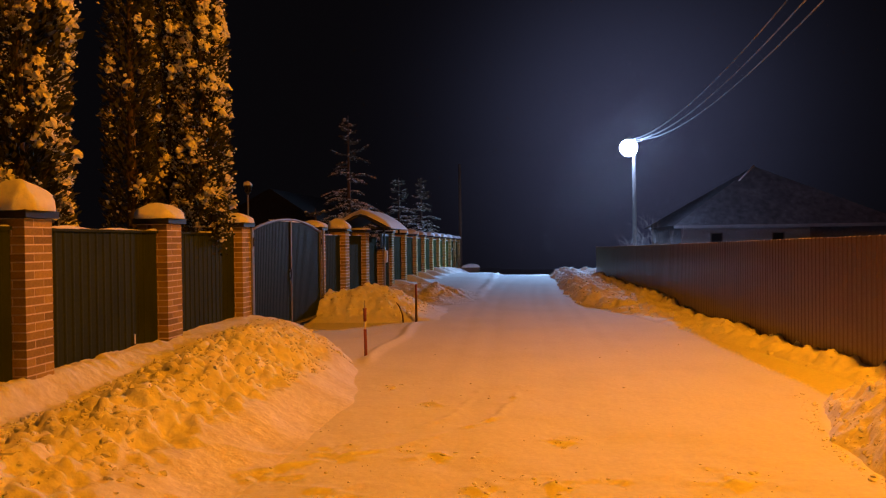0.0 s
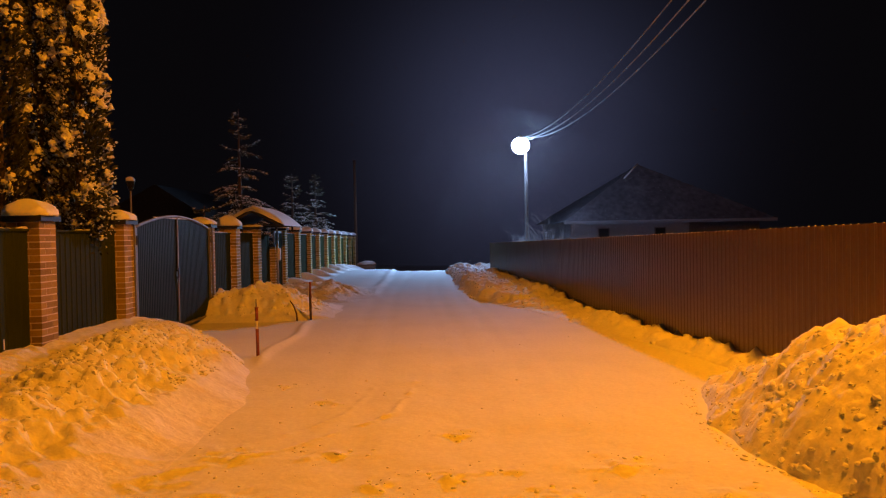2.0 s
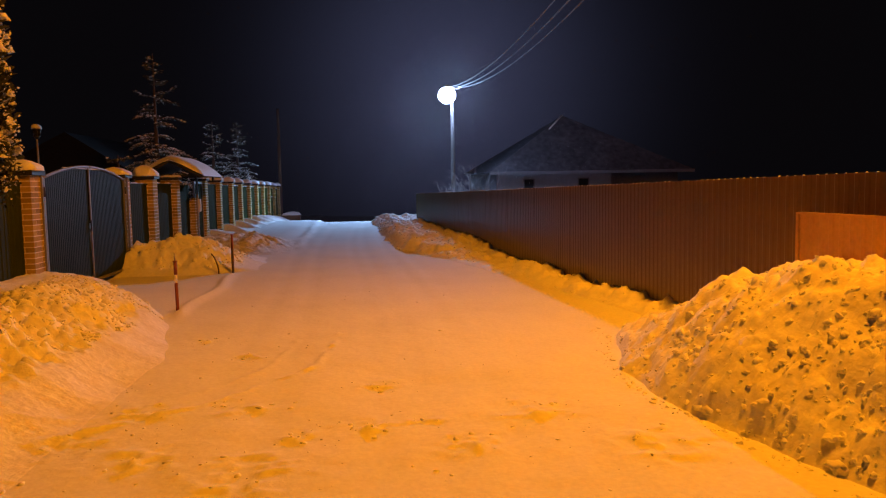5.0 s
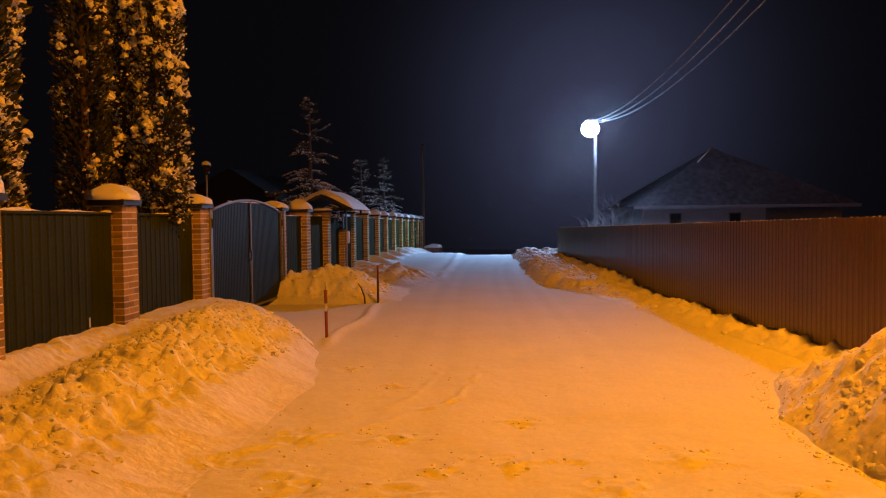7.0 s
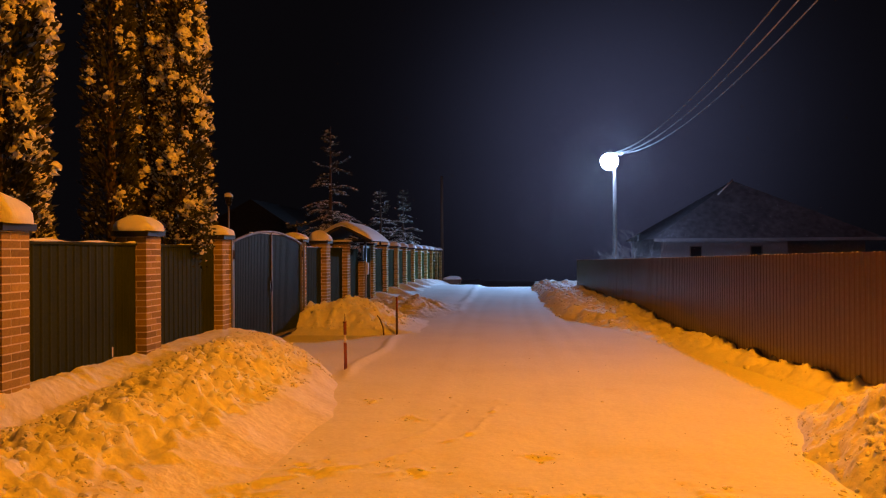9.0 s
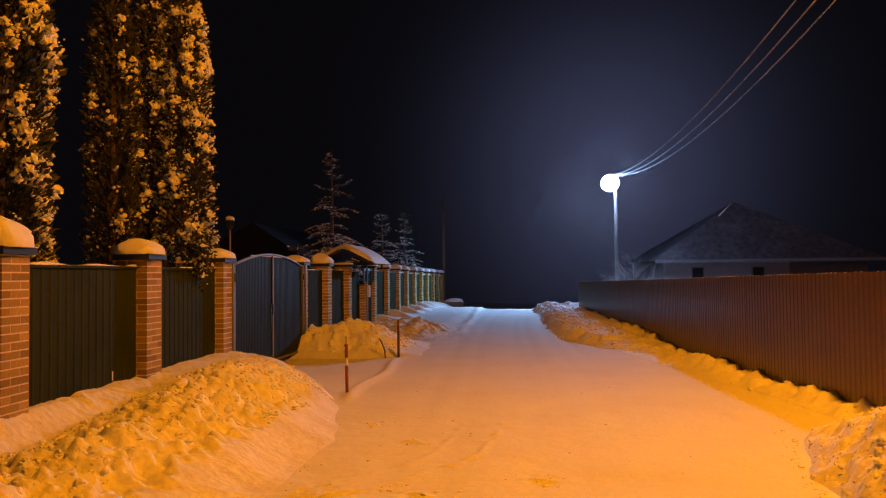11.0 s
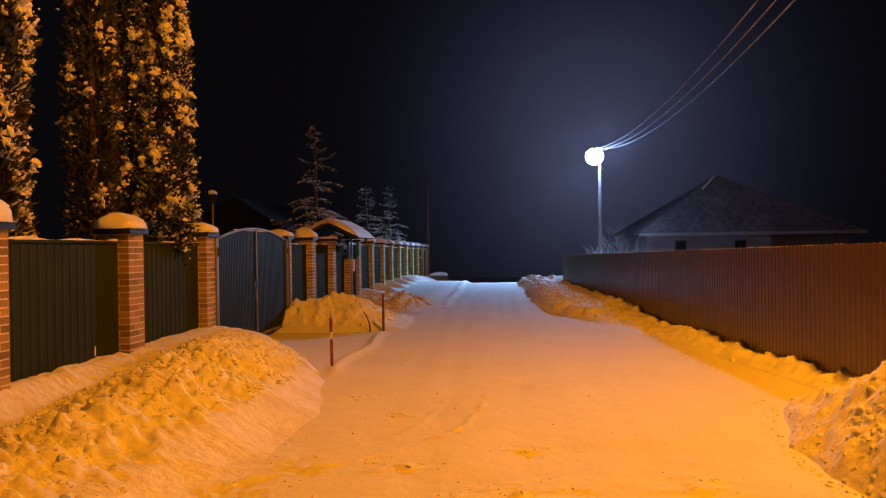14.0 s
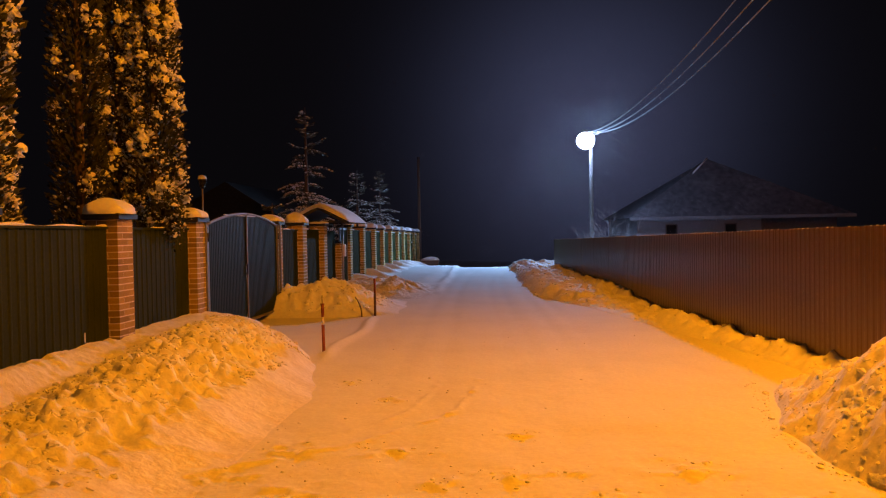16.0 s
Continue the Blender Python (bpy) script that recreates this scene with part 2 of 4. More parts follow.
def spaced(parts):
    out = []
    for a, b, n in parts:
        out += [a + (b - a) * i / n for i in range(n)]
    return out + [parts[-1][1]]


def ground():
    xs = spaced([(-900, -60, 6), (-60, -12, 12), (-12, -5.4, 14), (-5.4, -2.5, 36), (-2.5, 2.6, 200), (2.6, 4.6, 26), (4.6, 12, 14), (12, 60, 12), (60, 900, 6)])
    ys = spaced([(-300, -20, 6), (-20, 1.5, 20), (1.5, 3.2, 16), (3.2, 9.5, 260), (9.5, 14, 75), (14, 38, 150), (38, 80, 40), (80, 1200, 20)])
    verts = [(x, y, ground_z(x, y)) for y in ys for x in xs]
    w = len(xs)
    faces = [(j * w + i, j * w + i + 1, (j + 1) * w + i + 1, (j + 1) * w + i) for j in range(len(ys) - 1) for i in range(w - 1)]
    ob = put("ground", mesh("ground", verts, faces, True), ROAD_SNOW)
    tagged(ob, "snow-covered village road and verges, packed by tyres", "snowy road", kind="structure")


ground()


# ---- snow banks ----
def lumps(x, y, size, seed):
    d = noise.voronoi((x / size + seed, y / size - seed, seed))[0][0]
    return size * 0.5 * math.sqrt(max(0.0, 1 - (d / 0.52) ** 2))


def bank(name, x0, x1, y0, y1, cell, height, mat, label, category="snow bank"):
    nx, ny = int((x1 - x0) / cell), int((y1 - y0) / cell)
    verts, hs = [], []
    for j in range(ny + 1):
        for i in range(nx + 1):
            x, y = x0 + (x1 - x0) * i / nx, y0 + (y1 - y0) * j / ny
            h = height(x, y)
            hs.append(h)
            verts.append((x, y, ground_z(x, y) + max(h, -0.06)))
    w = nx + 1
    faces = []
    for j in range(ny):
        for i in range(nx):
            q = (j * w + i, j * w + i + 1, (j + 1) * w + i + 1, (j + 1) * w + i)
            if max(hs[k] for k in q) > -0.05:
                faces.append(q)
    used = sorted({k for q in faces for k in q})
    where = {k: n for n, k in enumerate(used)}
    me = mesh(name, [verts[k] for k in used], [tuple(where[k] for k in q) for q in faces], True)
    return tagged(put(name, me, mat), label, category)


def left_bank_h(x, y):
    wob = 0.14 * fbm(0, y, 0.9, 2, 5.0)
    foot = along([(-4, -2.0), (4.5, -1.85), (7, -1.85), (9, -2.1), (10.3, -2.5), (11.2, -3.2), (13.2, -4.0)], y) + wob
    crest_z = along([(-4, 0.45), (4, 0.50), (6, 0.60), (8.2, 0.70), (9.3, 0.60), (10.3, 0.44), (11.4, 0.42), (12.6, 0.25), (13.3, 0.0)], y)
    valley_z = along([(-4, 0.2), (6.2, 0.22), (8, 0.36), (9, 0.45), (11.4, 0.46), (12.6, 0.25), (13.3, 0.0)], y)
    drift_z = along([(-4, 0.4), (6.5, 0.47), (9, 0.47), (11.4, 0.5), (12.6, 0.25), (13.3, 0.0)], y)
    crest_x = along([(-4, -3.2), (6, -3.05), (9, -3.3), (11, -3.9), (13, -4.4)], y)
    if x > foot:
        return -0.5 * (x - foot)
    if x > crest_x:
        t = (foot - x) / max(foot - crest_x, 0.05)
        soft = along([(4, 1.0), (8.5, 0.7), (9.8, 0.0)], y)
        h = crest_z * (soft * t * t * (3 - 2 * t) + (1 - soft) * (1 - (1 - t) ** 2.6))
    elif x > -4.15:
        h = valley_z + (crest_z - valley_z) * step(-4.1, crest_x, x)
    else:
        h = valley_z + (drift_z - valley_z) * step(-4.15, -4.45, x)
    rough = step(0.12, 0.38, h) * (0.35 * step(-2.05, -2.5, x) + 0.65 * step(-2.2, -2.65, x)) * (0.45 + 0.55 * step(9.6, 8.0, y)) * (0.28 + 0.72 * step(-4.0, -3.75, x))
    h += rough * (0.05 * fbm(x, y, 2.2, 3, 2.0) + 0.22 * lumps(x + 0.08 * fbm(x, y, 3.0, 2, 1.0), y, 0.34, 4.0) + 0.6 * lumps(x + 0.05 * fbm(x, y, 4.0, 2, 6.0), y, 0.15, 8.0) * (0.6 + 0.8 * step(-0.3, 0.3, fbm(x, y, 1.7, 2, 9.0))) + 0.9 * lumps(x + 0.03 * fbm(x, y, 9.0, 2, 6.0), y, 0.085, 3.0) + 0.045 * fbm(x, y, 9.0, 4, 4.4) - 0.12)
    h += 0.016 * fbm(x, y, 3.0, 3, 7.0) * step(0.0, 0.1, h)
    if y > 12.6:
        h -= 0.3 * step(12.6, 13.4, y)
    if y < -2.0:
        h = h * step(-3.9, -2.2, y) - 0.1 * step(-3.0, -3.9, y)
    return h


def mound(cx, cy, rx, ry, h, power=2.2, rough=1.0, seed=1.0):
    def f(x, y):
        w = 0.10 * fbm(x, y, 1.3, 2, seed)
        d = (abs((x - cx) / rx) ** power + abs((y - cy) / ry) ** power) ** (1 / power) + w
        v = h * (1 - step(0.25, 1.0, d)) if d < 1 else -0.5 * (d - 1)
        k = step(0.0, 0.25, v)
        v += rough * k * (0.05 * fbm(x, y, 2.4, 3, seed + 3) + 0.5 * lumps(x, y, 0.30, seed) + 0.6 * lumps(x, y, 0.15, seed + 5) - 0.11)
        return v
    return f


def right_pile_h(x, y):
    foot = along([(-3, 3.2), (1, 3.05), (3.4, 2.75), (4.2, 2.5), (5.4, 2.28), (6.4, 2.36), (7.6, 2.75), (8.5, 3.5), (9.2, 4.0)], y) + 0.06 * fbm(0, y, 2.0, 3, 1.0)
    top = along([(-3, 0.7), (1, 0.85), (3.6, 1.05), (5, 1.11), (5.8, 0.98), (6.6, 0.76), (7.5, 0.42), (8.3, 0.26), (9.2, 0.1)], y)
    if x < foot:
        return -0.6 * (foot - x)
    t = min(1.0, (x - foot) / 1.15)
    h = (top - 0.12) * (1 - (1 - t) ** 1.6) + 0.12 * step(0.0, 0.1, x - foot)
    k = step(0.0, 0.25, h)
    wx, wy = x + 0.05 * fbm(x, y, 4.0, 2, 11.0), y + 0.05 * fbm(x, y, 4.0, 2, 17.0)
    h += k * (0.07 * fbm(x, y, 1.8, 3, 6.0) + 0.25 * lumps(wx, wy, 0.36, 2.0) + 0.4 * lumps(wx, wy, 0.2, 6.0) * step(-0.5, 0.2, fbm(x, y, 1.5, 2, 8.0)) + 0.42 * lumps(wx, wy, 0.115, 3.0) + 0.035 * fbm(x, y, 6.0, 4, 3.0) + 0.012 * fbm(x, y, 21.0, 2, 5.0) - 0.14)
    if y < -1.0:
        h = h * step(-2.9, -1.2, y) - 0.1 * step(-2.0, -2.9, y)
    return h


def right_berm_h(x, y):
    foot = along([(7.5, 3.6), (9, 3.42), (10.6, 3.2), (11.6, 2.95), (14, 2.5), (16.3, 2.0), (17.2, 1.55), (19, 1.15), (21, 1.0), (28, 0.95), (35, 0.75)], y) + (0.05 + 0.12 * step(15, 20, y)) * fbm(0, y, 1.6, 3, 1.0)
    fx = right_fence_x(y)
    top = along([(7.5, 0.2), (12, 0.17), (15.5, 0.1), (17, 0.15), (19, 0.3), (22, 0.36), (28, 0.38), (33, 0.42), (36, 0.1)], y) * (1 + 0.35 * fbm(0, y, 1.1, 2, 4.0))
    if x < foot:
        return -0.6 * (foot - x)
    crest = min(foot + 0.55, fx - 0.12)
    if x < crest:
        t = (x - foot) / max(crest - foot, 0.05)
        h = top * (1 - (1 - t) ** 2)
    else:
        h = top * (0.8 + 0.2 * step(crest + 0.6, crest, x))
    k = step(0.0, 0.15, h)
    return h + k * (0.05 * fbm(x, y, 2.6, 3, 8.0) + 0.35 * lumps(x, y, 0.45, 5.0) + 0.45 * lumps(x, y, 0.28, 7.0) + 0.6 * lumps(x, y, 0.15, 9.0) - 0.11) - step(35, 37, y)


def gate_heap_h(x, y):
    """Pile with a steep cut face towards the cleared drive and a long foot towards the road."""
    w = 0.12 * fbm(x, y, 1.2, 2, 3.0)
    front = step(14.5, 15.45, y + w)
    back = step(19.2, 16.6, y)
    side = 0.75 * step(-2.1, -3.1, x + w) + 0.25 * step(-1.65, -2.4, x + w)
    v = 0.66 * front * back * side * (0.85 + 0.3 * fbm(x, y, 0.9, 2, 7.0)) - 0.03
    k = step(0.03, 0.3, v)
    return v + k * (0.05 * fbm(x, y, 2.2, 3, 4.0) + 0.35 * lumps(x, y, 0.34, 1.0) + 0.6 * lumps(x, y, 0.17, 6.0) + 0.03 * fbm(x, y, 8.0, 2, 4.0) - 0.12)


LEFT_BANK = bank("snow_bank", -4.75, -1.45, -4.0, 13.5, 0.025, left_bank_h, BANK_SNOW, "long shovelled snow bank along the brick-pillared fence")
bank("snow_heap", -4.75, -1.5, 14.2, 19.4, 0.035, gate_heap_h, SNOW, "shovelled snow pile cut off square beside the gate drive", "snow heap")
bank("snow_heap", -4.75, -1.0, 17.6, 25.0, 0.05, mound(-3.2, 21.0, 1.8, 2.9, 0.36, 2.2, 1.0, 4.0), DIRTY_SNOW, "low greyish snow pile in front of the fence", "snow heap")
RIGHT_HEAP = bank("snow_heap", 1.9, 4.4, -3.0, 9.4, 0.024, right_pile_h, BANK_SNOW, "large lumpy ploughed snow heap against the brown fence", "snow heap")
bank("snow_berm", 0.3, 3.95, 7.6, 37.0, 0.05, right_berm_h, SNOW, "ploughed snow ridge along the foot of the brown fence", "snow bank")


def fence_drift_h(x, y):
    """Low drift along the far fence, scooped out round each pillar."""
    u = ((y - 23.9) / 2.5) % 1.0
    top = 0.08 + 0.32 * (1 - u) ** 1.8 * step(0.0, 0.12, u) + 0.03 * fbm(x, y, 2.0, 2, 3.0)
    return top * step(-3.3, -4.35, x) * step(23.6, 24.6, y) * step(46.5, 45.5, y) - 0.03


bank("snow_drift", -4.75, -3.2, 23.6, 46.5, 0.07, fence_drift_h, SNOW, "low wind-shaped drift along the foot of the pillared fence", "snow drift")


# ---- brick pillars ----
PILLAR_TOP = 1.86
COURSE = 0.077


def brick_mesh():
    me = boxed(-0.124, 0.124, -0.06, 0.06, 0, 0.0635)
    out = bpy.data.meshes.new("brick")
    me.to_mesh(out)
    me.free()
    out.materials.append(BRICK)
    return out


BRICK_MESH = brick_mesh()


def pinwheel(course):
    """Poses of the four bricks of one course, whose corners turn with every other course."""
    z = course * COURSE
    flip = course % 2
    for k in range(4):
        turn = Matrix.Rotation(k * math.pi / 2, 4, "Z")
        yield turn @ pose(-0.065 if flip else 0.065, -0.13, z)


def dome(wx, wy, h, droop, seed, n=14):
    """A settled cap of snow over a rectangle, thicker in the middle, with a soft uneven rim."""
    verts, faces = [], []
    for j in range(n + 1):
        for i in range(n + 1):
            u, v = 2 * i / n - 1, 2 * j / n - 1
            r = (abs(u) ** 2.6 + abs(v) ** 2.6) ** (1 / 2.6)
            s = max(abs(u), abs(v))
            k = s / r if r > 1 else 1.0
            x, y = u * k * wx / 2, v * k * wy / 2
            z = h * (0.8 * (1 - min(1, s) ** 1.75) + 0.2 * max(0.0, 1 - min(1, s) ** 3) ** 0.6) * (1 + 0.22 * u * math.cos(seed * 5) + 0.22 * v * math.sin(seed * 3)) + 0.012 * fbm(x + seed, y, 7, 2, seed) * (1 - s * 0.6)
            lean = 1 + 0.03 * fbm(u * 2, v * 2, 1, 2, seed)
            verts.append((x * lean, y * lean, max(0, z) + (droop if s < 0.999 else 0.0)))
    w = n + 1
    for j in range(n):
        for i in range(n):
            faces.append((j * w + i, j * w + i + 1, (j + 1) * w + i + 1, (j + 1) * w + i))
    base = len(verts)
    rim = [i for i in range(w)] + [j * w + n for j in range(1, w)] + [n * w + i for i in range(n - 1, -1, -1)] + [j * w for j in range(n - 1, 0, -1)]
    for k in rim:
        verts.append((verts[k][0] * 0.98, verts[k][1] * 0.98, -0.004))
    for a in range(len(rim)):
        b = (a + 1) % len(rim)
        faces.append((rim[b], rim[a], base + a, base + b))
    faces.append(tuple(range(base + len(rim) - 1, base - 1, -1)))
    return mesh("snow_cap", verts, faces, True)


def pillar(x, y, top, single, label, snow_h=0.2):
    p = empty("brick_pillar", pose(x, y, 0), label, "pillar", "brick fence pillars")
    n = int(round((top + 0.08) / COURSE))
    z0 = top - n * COURSE
    part("mortar_core", boxed(-0.187, 0.187, -0.187, 0.187, z0 - 0.1, top - 0.004), MORTAR, p, "pale mortar joints")
    if single:
        for c in range(n):
            for m in pinwheel(c):
                put("brick", BRICK_MESH, None, p, m=pose(0, 0, z0) @ m)
    else:
        verts, faces = [], []
        for c in range(n):
            for m in pinwheel(c):
                m = pose(0, 0, z0) @ m
                b = len(verts)
                verts += [m @ v.co for v in BRICK_MESH.vertices]
                faces += [tuple(b + i for i in f.vertices) for f in BRICK_MESH.polygons]
        ob = put("bricks", mesh("bricks", verts, faces), BRICK_JOINED, p)
        tagged(ob, kind="stuff")
    # capping: metal skirt and a low pyramid
    bm = boxed(-0.235, 0.235, -0.235, 0.235, top, top + 0.065)
    peak = bm.verts.new((0, 0, top + 0.15))
    ring = [bm.verts.new((sx * 0.232, sy * 0.232, top + 0.0651)) for sx, sy in ((-1, -1), (1, -1), (1, 1), (-1, 1))]
    for i in range(4):
        bm.faces.new((ring[i], ring[(i + 1) % 4], peak))
    part("metal_cap", bm, CAP_METAL, p, "dark sheet-metal pillar cap")
    put("snow_cap", dome(0.56, 0.56, snow_h * 1.08, 0.02, x + y * 1.3), CAP_SNOW, p, "rounded cap of fresh snow", pose(0, 0, top + 0.067))
    return p


PX = FENCE_X - 0.19
PILLAR_YS = [6.31, 8.90, 11.30, 15.60, 17.73, 19.97, 23.70, 26.2, 28.75, 31.0, 33.5, 36.0, 38.45, 41.1, 43.7, 46.2]
for y in (-1.4, 1.2, 3.75):
    pillar(PX, y, PILLAR_TOP, False, "red-brown brick fence pillar with a snow cap", 0.2)
for y in PILLAR_YS:
    top = along([(6, 1.85), (24, 1.87), (28, 1.82), (46, 1.68)], y)
    pillar(PX, y, top, y < 24, "red-brown brick fence pillar with a tall snow cap" if y < 24 else "distant brick fence pillar with a snow cap", along([(6, 0.25), (9, 0.16), (11.4, 0.12), (15.6, 0.12), (17.7, 0.21), (19.9, 0.04), (23.7, 0.06), (26, 0.15), (40, 0.15)], y))


# ---- corrugated sheet ----
def sheet(length, z0, z1, pitch, depth, arch=None, rib=0.45):
    """A sheet along y with trapezoid ribs towards +x. arch(y) gives the height of its top edge."""
    ys = []
    y = 0.0
    while y < length - 1e-6:
        for f, x in ((0.0, 0.0), (1 - rib - 0.12, 0.0), (1 - rib, depth), (0.88, depth), (1.0, 0.0)):
            yy = y + f * pitch
            if yy <= length and (not ys or yy > ys[-1][0] + 1e-5):
                ys.append((yy, x))
        y += pitch
    ys.append((length, 0.0))
    verts, faces = [], []
    t = 0.004
    for yy, x in ys:
        top = arch(yy) if arch else z1
        verts += [(x, yy, z0), (x, yy, top), (x - t, yy, top), (x - t, yy, z0)]
    for i in range(len(ys) - 1):
        a, b = 4 * i, 4 * i + 4
        for k in range(4):
            faces.append((a + k, b + k, b + (k + 1) % 4, a + (k + 1) % 4))
    return mesh("sheet", verts, faces)


def snow_strip(name, length, width, h, seed, gaps=0.0):
    """A thin uneven line of snow lying along y."""
    n = max(4, int(length / 0.04))
    verts, faces = [], []
    for i in range(n + 1):
        y = length * i / n
        a = 0.55 + 0.8 * fbm(seed, y, 2.2, 3, seed)
        k = max(0.04, a) if not gaps else max(0.0, a - gaps)
        w, hh = width * (0.55 + 0.45 * min(1, k)), h * k
        for u, v in ((-1, 0), (-0.8, 0.6), (-0.3, 1), (0.3, 1), (0.8, 0.6), (1, 0)):
            verts.append((u * w / 2 * (1 if k > 0.02 else 0.3), y, v * hh + (0 if v else -0.006)))
    for i in range(n):
        for k in range(5):
            a = i * 6 + k
            faces.append((a, a + 6, a + 7, a + 1))
        faces.append((i * 6 + 5, i * 6 + 11, i * 6 + 6, i * 6))
    faces.append((0, 1, 2, 3, 4, 5))
    faces.append(tuple(n * 6 + k for k in range(5, -1, -1)))
    return mesh(name, verts, faces, True)


def fence_bay(y0, y1, top, label):
    p = empty("fence_panel", pose(FENCE_X - 0.14, y0, 0), label, "fence panel", "fence bays between the brick pillars")
    L = y1 - y0
    put("sheet", sheet(L, 0.04, top, 0.138, 0.007, None, 0.26), GREEN_SHEET, p)
    part("rail", boxed(-0.05, -0.012, 0.0, L, 0.35, 0.39), GREEN_SHEET, p)
    part("rail", boxed(-0.05, -0.012, 0.0, L, top - 0.28, top - 0.24), GREEN_SHEET, p)
    part("top_trim", boxed(-0.02, 0.026, 0.0, L, top - 0.025, top + 0.004), GREEN_SHEET, p)
    put("snow_line", snow_strip("snow_line", L - 0.06, 0.06, 0.035, y0, 0.25), CAP_SNOW, p, "thin broken line of snow", pose(0.003, 0.03, top + 0.006))


edges = [-1.4, 1.2, 3.75] + PILLAR_YS
for a, b in zip(edges, edges[1:]):
    if abs(a - 11.30) < 0.01 or abs(a - 19.97) < 0.01:
        continue
    fence_bay(a + 0.19, b - 0.19, along([(6, 1.77), (12, 1.75), (24, 1.78), (46, 1.56)], (a + b) / 2), "dark green corrugated metal fence panel between brick pillars")


# pale scrap of tape on one sheet, and a scrap of paper on the bank
tape = empty("tape_scrap", pose(FENCE_X - 0.128, 8.16, 0.47), "short white scrap of tape stuck to the green sheet", "tape")
part("strip", boxed(0.0, 0.003, -0.012, 0.012, 0.0, 0.11), WHITE_PAINT, tape)
scrap = empty("paper_scrap", pose(-2.62, 7.25, ground_z(-2.62, 7.25) + left_bank_h(-2.62, 7.25), 8, 24, 35), "small white scrap of paper lying on the snow bank", "paper")
part("sheet", boxed(-0.045, 0.045, -0.012, 0.012, 0.0, 0.004), WHITE_PAINT, scrap)


# ---- arched double gate ----
def double_gate():
    y0, y1, mid = 11.52, 15.38, 13.42
    g = empty("arched_gate", pose(-4.40, 0, 0), "dark grey-green metal double gate with an arched top, closed", "gate")

    def top(y):
        u = (y - y0) / (y1 - y0) * 2 - 1
        return 1.82 + 0.205 * (1 - abs(u) ** 2.0)

    for a, b in ((y0, mid), (mid, y1)):
        put("leaf_sheet", sheet(b - a - 0.06, 0.12, 0, 0.075, 0.006, lambda v, a=a: top(a + 0.03 + v) - 0.015), GATE_SHEET, g, "", pose(0.0, a + 0.03, 0))
        n = 14
        pts = [(0.012, a + (b - a) * i / n, top(a + (b - a) * i / n)) for i in range(n + 1)]
        bar("top_rail", pts, 0.024, GATE_STEEL, g, "curved grey steel top tube", 8)
        bar("bottom_rail", [(0.012, a + 0.02, 0.10), (0.012, b - 0.02, 0.10)], 0.026, GATE_STEEL, g, "grey steel bottom tube", 8)
        bar("cross_rail", [(-0.03, a + 0.02, 0.95), (-0.03, b - 0.02, 0.95)], 0.02, GATE_STEEL, g, "", 8)
    part("meeting_post", boxed(0.012, 0.032, mid - 0.02, mid + 0.02, 0.06, 2.03, 0.006), GATE_STEEL, g, "grey steel meeting post")
    part("lock", boxed(0.03, 0.05, mid - 0.06, mid - 0.01, 0.95, 1.13, 0.006), BLACK, g, "black lock case")
    part("side_frame", boxed(-0.01, 0.03, y0 - 0.01, y0 + 0.03, 0.08, 1.83), GATE_STEEL, g)
    part("side_frame", boxed(-0.01, 0.03, y1 - 0.03, y1 + 0.01, 0.08, 1.83), GATE_STEEL, g)
    for z in (0.32, 1.62):
        for y in (y0 - 0.005, y1 + 0.005):
            bar("hinge", [(0.03, y, z - 0.07), (0.03, y, z + 0.07)], 0.022, BLACK, g, "dark hinge barrel", 8)
    put("snow_line", snow_strip("snow_line", 1.7, 0.03, 0.02, 3.0, 0.2), CAP_SNOW, g, "dusting of snow", pose(0.012, 12.3, 1.99))
    for x, y, z in ((-4.385, y0 - 0.05, 1.86), (-4.345, y1 + 0.06, 1.86)):
        post = empty("gate_post", pose(x, y, 0), "square grey steel gate post", "gate post", "gate posts")
        part("tube", boxed(-0.02, 0.02, -0.02, 0.02, -0.1, z, 0.004), GATE_STEEL, post)
        part("end_cap", boxed(-0.024, 0.024, -0.024, 0.024, z, z + 0.015), BLACK, post)


double_gate()


